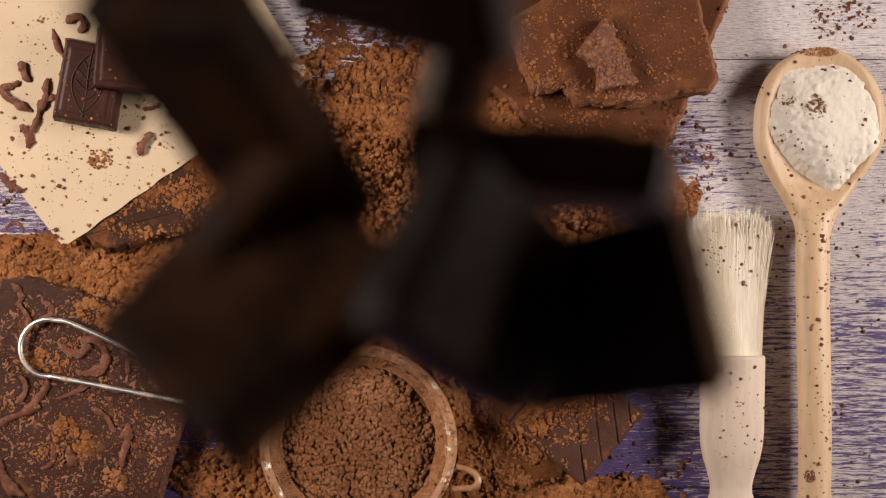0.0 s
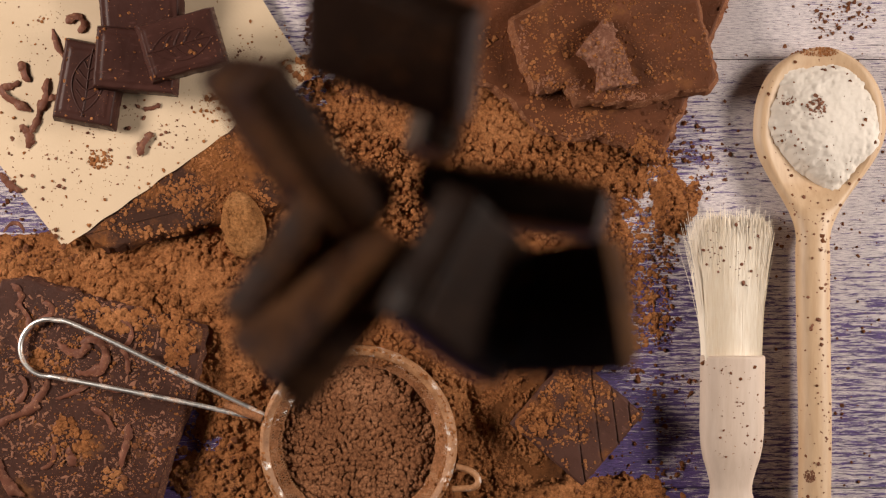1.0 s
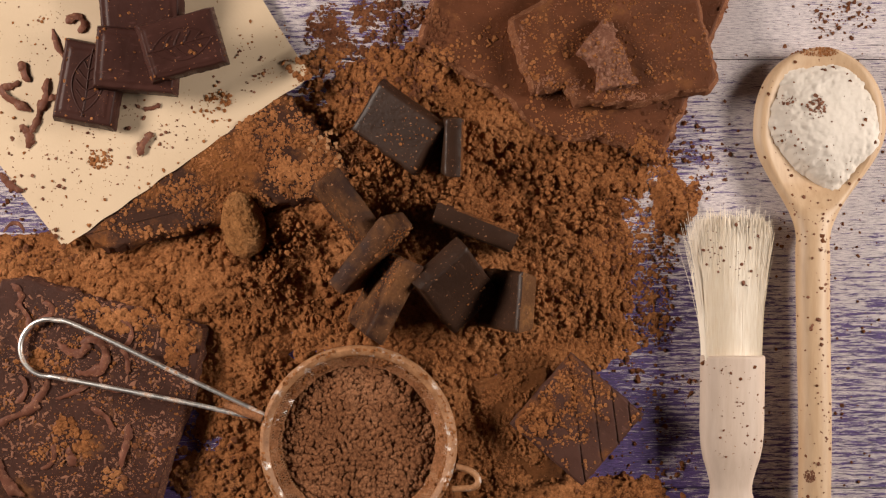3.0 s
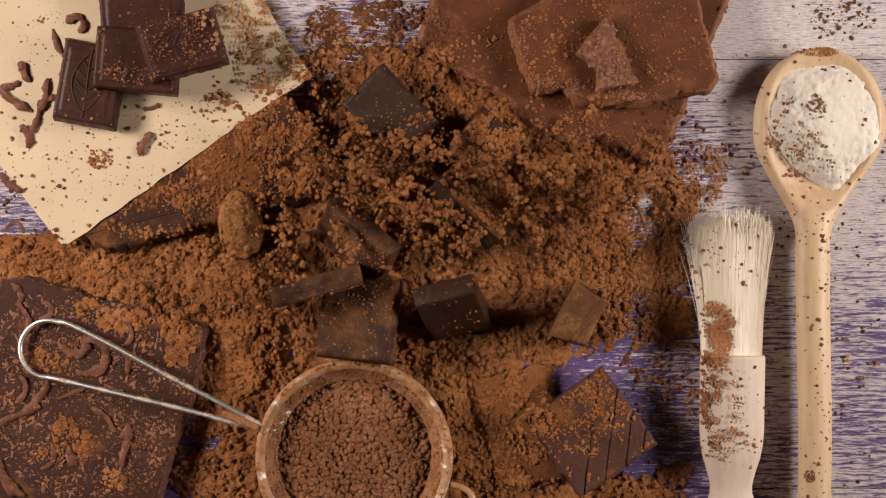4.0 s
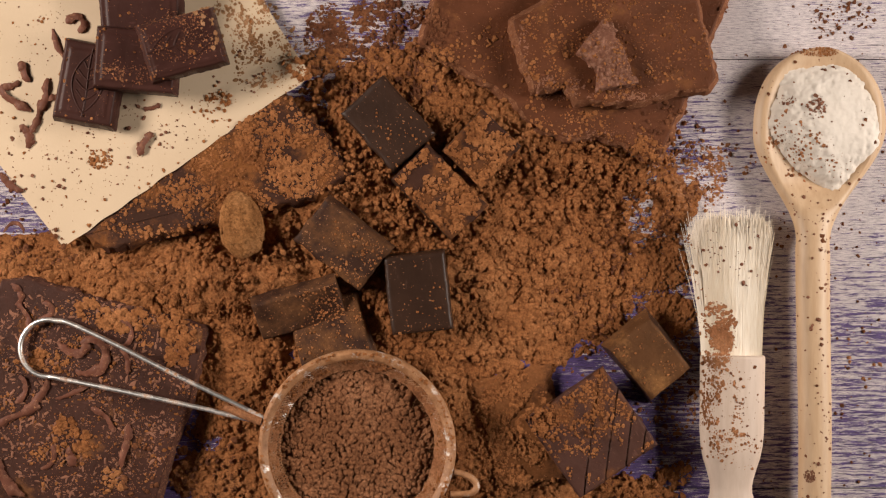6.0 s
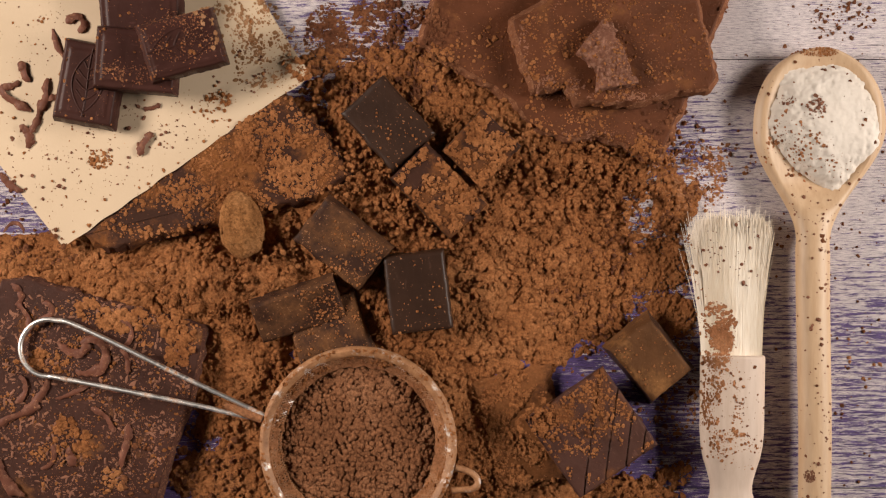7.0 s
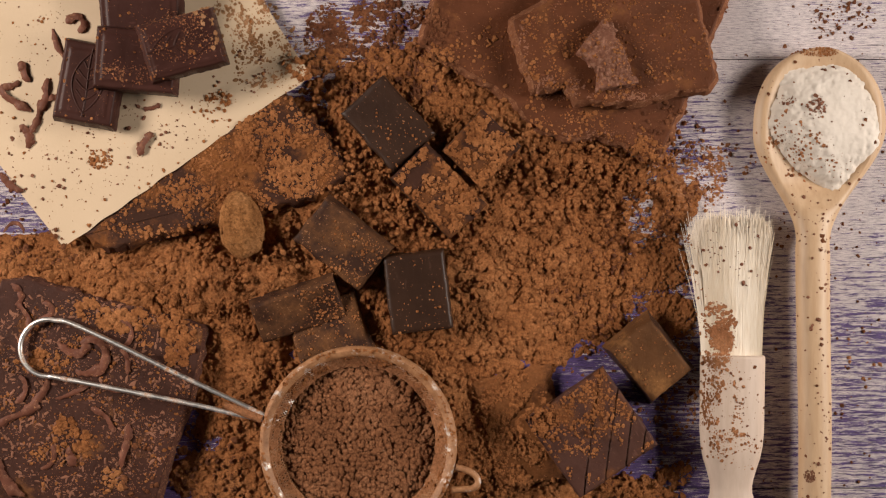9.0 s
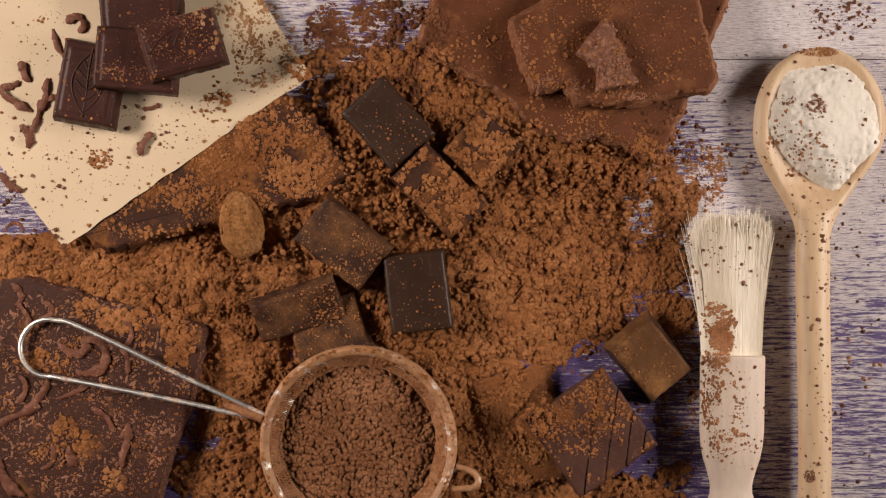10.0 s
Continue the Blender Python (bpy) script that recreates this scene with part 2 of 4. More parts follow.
def slab_mesh(name, outline, z0, z1, mat, seed=0, rough=0.0006, step=0.0012, broken=1.0, edge=None):
    """A broken slab on a plan outline, its edge uneven and worn, its top slightly wavy."""
    pts = [spot(u, v, z1).to_2d() for u, v in outline]
    ring = []
    for a, b in zip(pts, pts[1:] + pts[:1]):
        k = max(1, int((b - a).length / step))
        n = Vector(((b - a).y, -(b - a).x)).normalized()
        for i in range(k):
            p = a.lerp(b, i / k)
            w = noise.noise(Vector((p.x * 120, p.y * 120, seed))) * 2 + noise.noise(Vector((p.x * 420, p.y * 420, seed + 5)))
            ring.append(p + n * w * rough * broken)
    area = sum(a.x * b.y - b.x * a.y for a, b in zip(ring, ring[1:] + ring[:1]))
    if area < 0:
        ring.reverse()
    c = len(ring)
    verts, faces = [], []

    def inset(d):
        out = []
        for i, p in enumerate(ring):
            tangent = (ring[(i + 2) % c] - ring[i - 2]).normalized()
            out.append(p + Vector((-tangent.y, tangent.x)) * d)
        return out

    for z, d, k in ((z0, -0.0020 * broken, 1), (z0 + (z1 - z0) * 0.45, -0.0022 * broken, 1), (z1 - 0.0016, -0.0010 * broken, 1), (z1 - 0.0003, 0.0002, 0.4), (z1, 0.0010, 0)):
        for p in inset(d):
            w = noise.noise(Vector((p.x * 300, p.y * 300, z * 500 + seed))) * (rough + 0.0004) * 1.8 * k
            verts.append((p.x + w, p.y + w, z))
    for r in range(4):
        for i in range(c):
            j = (i + 1) % c
            faces.append((r * c + i, r * c + j, (r + 1) * c + j, (r + 1) * c + i))
    faces.append(tuple(range(4 * c, 5 * c)))
    faces.append(tuple(range(c - 1, -1, -1)))
    me = mesh_of(name, verts, faces, mat, 16)
    if edge:
        me.materials.append(edge)
        for p in me.polygons:
            p.material_index = 1 if len(p.vertices) == 4 and p.center.z < z1 - 0.0002 else 0
    return me


def tube_mesh(name, path, radius, mat, sides=10, closed=False, flat=1.0):
    """A round or flattened bar along a path of points; radius may be a function of 0..1."""
    path = [Vector(p) for p in path]
    n = len(path)
    verts, faces = [], []
    for i, p in enumerate(path):
        a, b = (path[i - 1], path[(i + 1) % n]) if closed else (path[max(0, i - 1)], path[min(n - 1, i + 1)])
        d = (b - a).normalized()
        up = Vector((0, 0, 1)) if abs(d.z) < 0.95 else Vector((1, 0, 0))
        s = d.cross(up).normalized()
        w = s.cross(d)
        r = radius(i / max(1, n - 1)) if callable(radius) else radius
        for k in range(sides):
            g = 2 * math.pi * k / sides
            verts.append(p + s * math.cos(g) * r + w * math.sin(g) * r * flat)
    for i in range(n if closed else n - 1):
        for k in range(sides):
            a, b = i * sides + k, i * sides + (k + 1) % sides
            c, d = ((i + 1) % n) * sides + k, ((i + 1) % n) * sides + (k + 1) % sides
            faces.append((a, b, d, c))
    if not closed:
        faces.append(tuple(range(sides - 1, -1, -1)))
        faces.append(tuple((n - 1) * sides + k for k in range(sides)))
    return mesh_of(name, verts, faces, mat, 60)


def lathe_mesh(name, profile, mat, around=96, closed=False):
    verts, faces = [], []
    for r, z in profile:
        for k in range(around):
            g = 2 * math.pi * k / around
            verts.append((r * math.cos(g), r * math.sin(g), z))
    n = len(profile)
    for i in range(n if closed else n - 1):
        for k in range(around):
            a, b = i * around + k, i * around + (k + 1) % around
            c, d = ((i + 1) % n) * around + k, ((i + 1) % n) * around + (k + 1) % around
            faces.append((a, b, d, c))
    return mesh_of(name, verts, faces, mat, 50)


def grains(x0, x1, y0, y1, count, small, large, seed, res=0.0005, power=2.2, keep=None):
    """Height of a heap's surface of crumbs: round lumps of many sizes, the higher one showing."""
    r = np.random.RandomState(seed)
    nx, ny = int((x1 - x0) / res) + 1, int((y1 - y0) / res) + 1
    h = np.zeros((nx, ny))
    xs, ys = x0 + np.arange(nx) * res, y0 + np.arange(ny) * res
    cx, cy = x0 + r.rand(count) * (x1 - x0), y0 + r.rand(count) * (y1 - y0)
    size = small + (large - small) * r.rand(count) ** power
    for a, b, s, e, g, lift in zip(cx, cy, size, 0.75 + 0.5 * r.rand(count), r.rand(count) * 3.14, r.rand(count)):
        i0, i1 = max(0, int((a - 1.5 * s - x0) / res)), min(nx, int((a + 1.5 * s - x0) / res) + 2)
        j0, j1 = max(0, int((b - 1.5 * s - y0) / res)), min(ny, int((b + 1.5 * s - y0) / res) + 2)
        if i0 >= i1 or j0 >= j1:
            continue
        dx, dy = (xs[i0:i1] - a)[:, None], (ys[j0:j1] - b)[None, :]
        p, q = (dx * math.cos(g) + dy * math.sin(g)) * e, (dy * math.cos(g) - dx * math.sin(g)) / e
        d2 = 1 - ((np.abs(p) / s) ** 2.6 + (np.abs(q) / s) ** 2.6)
        bump = s * (0.25 + 0.75 * lift) * np.sqrt(np.clip(d2, 0, 1)) + (d2 > 0) * s * 0.15
        h[i0:i1, j0:j1] = np.maximum(h[i0:i1, j0:j1], bump)
    return xs, ys, h


def field_mesh(name, xs, ys, z, mask, mat):
    """A heightfield as one mesh, only where mask holds."""
    nx, ny = z.shape
    cell = mask[:-1, :-1] | mask[1:, :-1] | mask[:-1, 1:] | mask[1:, 1:]
    used = np.zeros((nx, ny), bool)
    for a in (slice(0, -1), slice(1, None)):
        for b in (slice(0, -1), slice(1, None)):
            used[a, b] |= cell
    index = -np.ones((nx, ny), int)
    index[used] = np.arange(used.sum())
    gx, gy = np.meshgrid(xs, ys, indexing="ij")
    co = np.stack([gx[used], gy[used], z[used]], 1)
    i, j = np.nonzero(cell)
    quads = np.stack([index[i, j], index[i + 1, j], index[i + 1, j + 1], index[i, j + 1]], 1)
    me = bpy.data.meshes.new(name)
    me.vertices.add(len(co))
    me.vertices.foreach_set("co", co.ravel())
    me.loops.add(quads.size)
    me.loops.foreach_set("vertex_index", quads.ravel())
    me.polygons.add(len(quads))
    me.polygons.foreach_set("loop_start", np.arange(len(quads)) * 4)
    me.polygons.foreach_set("use_smooth", np.ones(len(quads), bool))
    me.materials.append(mat)
    me.update(calc_edges=True)
    return me


def lump(r, seed, squash=0.8, uneven=1.0):
    """Verts and faces of one uneven crumb of radius r."""
    bm = bmesh.new()
    bmesh.ops.create_icosphere(bm, subdivisions=1 if r < 0.0011 else 2, radius=r)
    out = []
    for v in bm.verts:
        w = noise.noise(v.co / r * 1.1 + Vector((seed * 1.7, seed * 0.9, 3))) * 0.65 + noise.noise(v.co / r * 2.7 + Vector((seed, 5, 1))) * 0.45
        out.append(Vector((v.co.x, v.co.y, v.co.z * squash)) * (1 + w * uneven))
    faces = [tuple(v.index for v in f.verts) for f in bm.faces]
    bm.free()
    return out, faces


def crumbs_mesh(name, places, mat, seed=0, flat=1.0, slender=1.0, uneven=1.0, fineness=0.0010):
    """Many tiny crumbs (x, y, z, radius) in one mesh."""
    r = random.Random(seed)
    kinds = [lump(fineness, k, 0.5 + 0.06 * k, uneven) for k in range(8)]
    verts, faces = [], []
    for x, y, z, s in places:
        vs, fs = kinds[r.randrange(8)]
        k, base, g = s / fineness, len(verts), r.random() * 6.28
        c, d = math.cos(g) * k, math.sin(g) * k
        e = (0.7 + 0.7 * r.random()) * slender
        verts += [(x + v.x * c * e - v.y * d, y + v.x * d * e + v.y * c, z + v.z * k * flat) for v in vs]
        faces += [tuple(i + base for i in f) for f in fs]
    return mesh_of(name, verts, faces, mat, 70 if fineness > 0.0011 else 0)


# ---- an unseen pale room that bounces light, and the board ----
# Added out of view, pale and near, so softbox light bounces into the shadows.
def room():
    def wall(name, x, y, z, sx, sy, sz, label):
        bm = bmesh.new()
        bmesh.ops.create_cube(bm, size=1, matrix=Matrix.Diagonal((sx, sy, sz, 1)))
        me = bpy.data.meshes.new(name)
        bm.to_mesh(me)
        bm.free()
        me.materials.append(BOUNCE_GREY)
        thing(name, me, label, "wall" if "wall" in name else name, pose(x, y, z), kind="structure")

    wall("floor", 0, 0, -0.80, 3.2, 3.0, 0.10, "unseen pale grey floor under the table")
    wall("ceiling", 0, 0, 1.40, 3.2, 3.0, 0.10, "unseen pale grey ceiling added to bounce light down")
    wall("wall_north", 0, 1.45, 0.3, 3.2, 0.10, 2.1, "unseen pale grey wall added to bounce light")
    wall("wall_south", 0, -1.45, 0.3, 3.2, 0.10, 2.1, "unseen pale grey wall added to bounce light")
    wall("wall_east", 1.55, 0, 0.3, 0.10, 2.8, 2.1, "unseen pale grey wall added to bounce light")
    wall("wall_west", -1.55, 0, 0.3, 0.10, 2.8, 2.1, "unseen pale grey wall added to bounce light")


def table():
    top = thing("table", None, "wooden table of worn white and violet painted planks", "table", pose(0, 0, 0))
    joints = [0.46, 0.27, 0.084, -0.106, -0.30, -0.46]
    for k, (a, b) in enumerate(zip(joints, joints[1:])):
        bm = bmesh.new()
        bmesh.ops.create_cube(bm, size=1, matrix=pose(0, (a + b) / 2, -0.011) @ Matrix.Diagonal((1.3, a - b - 0.0005, 0.022, 1)))
        bmesh.ops.bevel(bm, geom=bm.edges[:], offset=0.0007, segments=2, affect="EDGES")
        me = bpy.data.meshes.new("plank")
        bm.to_mesh(me)
        bm.free()
        me.materials.append(BOARD)
        part("plank", me, top)
    for x in (-0.58, 0.58):
        for y in (-0.40, 0.40):
            bm = bmesh.new()
            bmesh.ops.create_cube(bm, size=1, matrix=pose(x, y, -0.386) @ Matrix.Diagonal((0.06, 0.06, 0.728, 1)))
            bmesh.ops.bevel(bm, geom=bm.edges[:], offset=0.004, segments=2, affect="EDGES")
            me = bpy.data.meshes.new("leg")
            bm.to_mesh(me)
            bm.free()
            me.materials.append(BOARD)
            part("leg", me, top)


room()
table()


# ---- the bed of cocoa ----
# mounds: middle u, v, half width, half depth, turn in degrees, height
MOUNDS = [(735, 400, 370, 250, 8, 0.0085), (330, 490, 380, 95, -4, 0.0065), (690, 770, 270, 170, 0, 0.0046),
          (880, 250, 270, 140, 20, 0.0065), (650, 240, 170, 92, 10, 0.0034), (960, 470, 165, 170, 0, 0.0050),
          (860, 800, 170, 110, 0, 0.0040), (90, 460, 170, 45, 0, 0.0040), (430, 600, 85, 80, 0, 0.0036), (400, 830, 60, 70, 0, 0.0014), (430, 710, 95, 120, 0, 0.0024), (1190, 350, 40, 45, 0, 0.0022), (1060, 880, 130, 35, 0, 0.0030),
          (420, 300, 200, 120, 0, 0.0050), (505, 400, 70, 48, 0, 0.0078), (475, 490, 120, 72, 0, 0.0086), (640, 330, 80, 60, 0, 0.0082)]


def bed_base(x, y):
    u, v = np.asarray(x) / UNIT + 784, 441 - np.asarray(y) / UNIT
    h = np.full(np.shape(u), -0.004)
    for a, b, p, q, g, top in MOUNDS:
        c, s = math.cos(radians(g)), math.sin(radians(g))
        du, dv = u - a, v - b
        r2 = ((du * c + dv * s) / p) ** 2 + ((dv * c - du * s) / q) ** 2
        h = np.maximum(h, top * (1 - r2 ** 0.8))
    # a trough along the end of the slab under the paper
    h = h - 0.0026 * np.exp(-(((u - 570) / 42) ** 2 + ((v - 215) / 60) ** 2))
    return h + 0.0042 * (fine_noise(x, y, 0.022, 11) - 0.5) + 0.0016 * (fine_noise(x, y, 0.006, 15) - 0.5)


def cocoa_bed():
    xs, ys, h = grains(-0.2, 0.13, -0.125, 0.105, 40000, 0.0005, 0.0026, 3, 0.0005, 3.2)
    gx, gy = np.meshgrid(xs, ys, indexing="ij")
    base = bed_base(gx, gy)
    coarse = np.clip(fine_noise(gx, gy, 0.03, 31) * 2.0 - 0.45, 0.38, 0.80)
    z = base + h * coarse + 0.0004 * (lattice(gx, gy, 0.0012, 40) - 0.5)
    z = np.where(z > 0, z, z * 0.5)
    ob = thing("cocoa_powder", field_mesh("cocoa_powder", xs, ys, z, z > 0.0, COCOA), "loose lumpy brown cocoa powder heaped on the painted board", "cocoa powder", kind="stuff")
    r = np.random.RandomState(8)
    places = []
    for i, j, s in zip(r.randint(2, len(xs) - 2, 30000), r.randint(2, len(ys) - 2, 30000), r.rand(30000)):
        if z[i, j] > 0.0004 and s ** 2 < 1.3 * coarse[i, j]:
            size = 0.00026 + 0.0009 * r.rand() ** 3
            places.append((xs[i] + r.rand() * 0.0005, ys[j], z[i, j] + size * 0.12, size))
    lumps = []
    for i, j, s in zip(r.randint(2, len(xs) - 2, 16000), r.randint(2, len(ys) - 2, 16000), r.rand(16000)):
        if z[i, j] > 0.0008 and s < 1.15 * coarse[i, j] - 0.15:
            size = 0.0006 + 0.0011 * r.rand() ** 2.4
            lumps.append((xs[i], ys[j], z[i, j] + size * 0.1, size))
    part("lump_layer", crumbs_mesh("lump_layer", lumps, COCOA, 5, uneven=0.75, fineness=0.0012), ob, "rounded lumps of cocoa on the heap", kind="stuff")
    part("crumb_layer", crumbs_mesh("crumb_layer", places, COCOA, 4), ob, "loose crumbs on the heap", kind="stuff")


cocoa_bed()


def bed_top(x, y):
    return max(0.0, float(bed_base(np.array([x]), np.array([y]))[0])) + 0.0006


# ---- still things ----
def slab_thing(me, label, category):
    """A slab; a broken edge of another look becomes a part of its own."""
    ob = thing("chocolate_slab", me, label, category)
    if len(me.materials) > 1:
        side = me.copy()
        side.name = "broken_edge"
        for mesh, keep in ((me, 0), (side, 1)):
            bm = bmesh.new()
            bm.from_mesh(mesh)
            bmesh.ops.delete(bm, geom=[f for f in bm.faces if f.material_index != keep], context="FACES")
            for f in bm.faces:
                f.material_index = 0
            bm.to_mesh(mesh)
            bm.free()
        side.materials.pop(index=0)
        me.materials.pop(index=1)
        part("broken_edge", side, ob, "rough paler broken edge")
    return ob


def slabs():
    slab_thing(slab_mesh("chocolate_slab", [(2, 498), (40, 492), (362, 583), (338, 705), (300, 800), (272, 905), (120, 930), (-60, 915), (-60, 640)], 0.0005, 0.010, SLAB_DARK, 1, 0.0004, broken=0.5, edge=EDGE_DARK),
          "thick dark chocolate slab strewn with shavings and cocoa", "chocolate slab")
    slab_thing(slab_mesh("chocolate_slab", [(150, 414), (304, 301), (497, 170), (560, 228), (614, 308), (560, 348), (395, 388), (190, 442)], 0.0015, 0.0106, DARK_POWDERED, 2, 0.0006),
          "dark chocolate slab covered in cocoa, half under baking paper", "chocolate slab")
    slab_thing(slab_mesh("chocolate_slab", [(790, -60), (746, 72), (830, 128), (905, 170), (950, 232), (1010, 246), (1060, 236), (1110, 258), (1166, 284), (1215, 170), (1300, -40)], 0.0005, 0.0095, MILK, 3, 0.00035, edge=EDGE_MILK),
          "broad broken milk chocolate slab dusted with cocoa", "chocolate slab")
    slab_thing(slab_mesh("chocolate_slab", [(990, -40), (965, 5), (908, 36), (925, 100), (946, 158), (1000, 150), (1024, 176), (1130, 182), (1200, 160), (1255, 156), (1267, 138), (1224, -40)], 0.0097, 0.0180, MILK, 4, 0.00030, edge=EDGE_MILK),
          "smaller broken milk chocolate slab lying on the broad one", "chocolate slab")
    thing("chocolate_crumb", slab_mesh("chocolate_crumb", [(1072, 34), (1100, 82), (1126, 148), (1085, 154), (1062, 156), (1058, 118), (1026, 92), (1048, 62)], 0.0181, 0.0235, CRUMBLE, 5, 0.0006, broken=0.35),
          "rough crumbly chunk of chocolate on the milk chocolate slab", "chocolate chunk")
    thing("chocolate_tile", slab_mesh("chocolate_tile", [(842, 686), (968, 652), (985, 740), (1000, 850), (880, 862)], 0.0005, 0.0042, CAKED, 6, 0.0008),
          "flat chocolate tile buried in cocoa powder", "chocolate tile")


def baking_paper():
    # a folded sheet, slightly lifted along its front edge
    corner = [spot(112, 437), spot(552, 134), spot(440, -20), spot(-130, 140)]
    n = 60
    verts, faces = [], []
    for side in (0.0, -0.0004):
        for j in range(n + 1):
            for i in range(n + 1):
                a, b = i / n, j / n
                p = corner[0].lerp(corner[1], a).lerp(corner[3].lerp(corner[2], a) + Vector((-0.03, 0.06, 0)) * (b * b), b)
                lift = 0.012 + 0.0015 * math.sin(a * 5 + 1) * (1 - b) - 0.004 * (1 - a) ** 3 * (1 - b)
                lift -= 0.0075 * max(0.0, (a - 0.55) / 0.45) ** 1.4 * min(1.0, max(0.0, b - 0.06) / 0.22)
                w = noise.noise(Vector((p.x * 40, p.y * 40, 2))) * 0.0007
                k = 1 - lift / EYE
                q = (lattice(a * 0.2, 0.0, 0.012, 3) - 0.5) * 0.0009 * (1 - b)
                verts.append((p.x * k - q, p.y * k + q, lift + w + side))
    s = (n + 1) ** 2
    for j in range(n):
        for i in range(n):
            k = j * (n + 1) + i
            faces.append((k, k + 1, k + n + 2, k + n + 1))
            faces.append((s + k, s + k + n + 1, s + k + n + 2, s + k + 1))
    ring = list(range(n + 1)) + [j * (n + 1) + n for j in range(1, n + 1)]
    ring += [n * (n + 1) + i for i in range(n - 1, -1, -1)] + [j * (n + 1) for j in range(n - 1, 0, -1)]
    for a, b in zip(ring, ring[1:] + ring[:1]):
        faces.append((b, a, s + a, s + b))
    thing("baking_paper", mesh_of("baking_paper", verts, faces, PAPER, 60), "cream sheet of baking paper sprinkled with cocoa and shavings", "paper")


def leaf_mesh():
    """A moulded leaf: two curved outlines, the midrib and slanting veins, as low ridges in one mesh."""
    lines = []
    for side in (-1, 1):
        lines.append([Vector((x * 0.0128, side * 0.0066 * math.cos(x * math.pi / 2) ** 0.8, 0.0044)) for x in [k / 12 - 1 for k in range(25)]])
        for k in range(4):
            x = -0.0075 + 0.0042 * k
            end = 0.0050 * math.cos((x + 0.003) / 0.0128 * 1.5)
            lines.append([Vector((x, 0, 0.0044)), Vector((x + 0.0015, side * end * 0.5, 0.0044)), Vector((x + 0.0038, side * end, 0.0044))])
    lines.append([Vector((x * 0.0145, 0.0003 * math.sin(x * 3), 0.0044)) for x in [k / 8 - 1 for k in range(17)]])
    verts, faces = [], []
    for path in lines:
        me = tube_mesh("ridge", path, 0.00042, DARK, 6, flat=0.8)
        base = len(verts)
        verts += [v.co.copy() for v in me.vertices]
        faces += [tuple(i + base for i in p.vertices) for p in me.polygons]
        bpy.data.meshes.remove(me)
    return mesh_of("pressed_leaf", verts, faces, DARK, 60)


def rim_line(x, y):
    """A shallow step a little inside a tablet's edge."""
    d = max(abs(x) / 0.0150, abs(y) / 0.0108)
    return 0.0004 if d < 0.93 else 0.0004 * max(0.0, (1.0 - d) / 0.07)


def tablets():
    me = block_mesh("chocolate_tablet", 0.036, 0.027, 0.008, DARK, 4, 48, rim_line, 0.0002, 0.07)
    plain = block_mesh("chocolate_tablet", 0.036, 0.027, 0.008, DARK, 6, 48, rim_line, 0.0003, 0.07)
    small = block_mesh("chocolate_tablet", 0.0335, 0.0250, 0.008, DARK, 8, 48, rim_line, 0.0003, 0.08)
    rows = [(160, 149, 0.0173, 0, 0, 80, me, "dark chocolate tablet with a pressed leaf on baking paper"),
            (250, 22, 0.0178, 2, 0, 4, plain, "dark chocolate tablet half hidden behind the stack"),
            (242, 108, 0.0232, 3, 3, -5, plain, "dark chocolate tablet leaning on the lowest one"),
            (323, 80, 0.0282, 5, 6, 16, small, "dark chocolate tablet lying on top of the stack")]
    for u, v, z, rx, ry, rz, data, label in rows:
        ob = thing("chocolate_tablet", data, label, "chocolate tablet", Matrix.Translation(spot(u, v, z)) @ pose(0, 0, 0, rx, ry, rz), "tablets on the baking paper")
        if data in (me, small):
            part("pressed_leaf", leaf_mesh(), ob, "raised leaf moulded on the top")


def spoon_profile(v):
    """Half width of the spoon along the plan, in plan units."""
    if v < 84:
        return 2
    if v < 225:
        s = (225 - v) / 141
        return 118 * math.sqrt(max(0.0, 1 - s ** 2.3))
    if v < 440:
        s = (v - 225) / 215
        e = s * s * (3 - 2 * s)
        return 118 * (1 - e) + 30 * e - 14 * math.sin(s * math.pi) * (s - 0.25)
    return 30 - 1.5 * min(1, (v - 440) / 400)


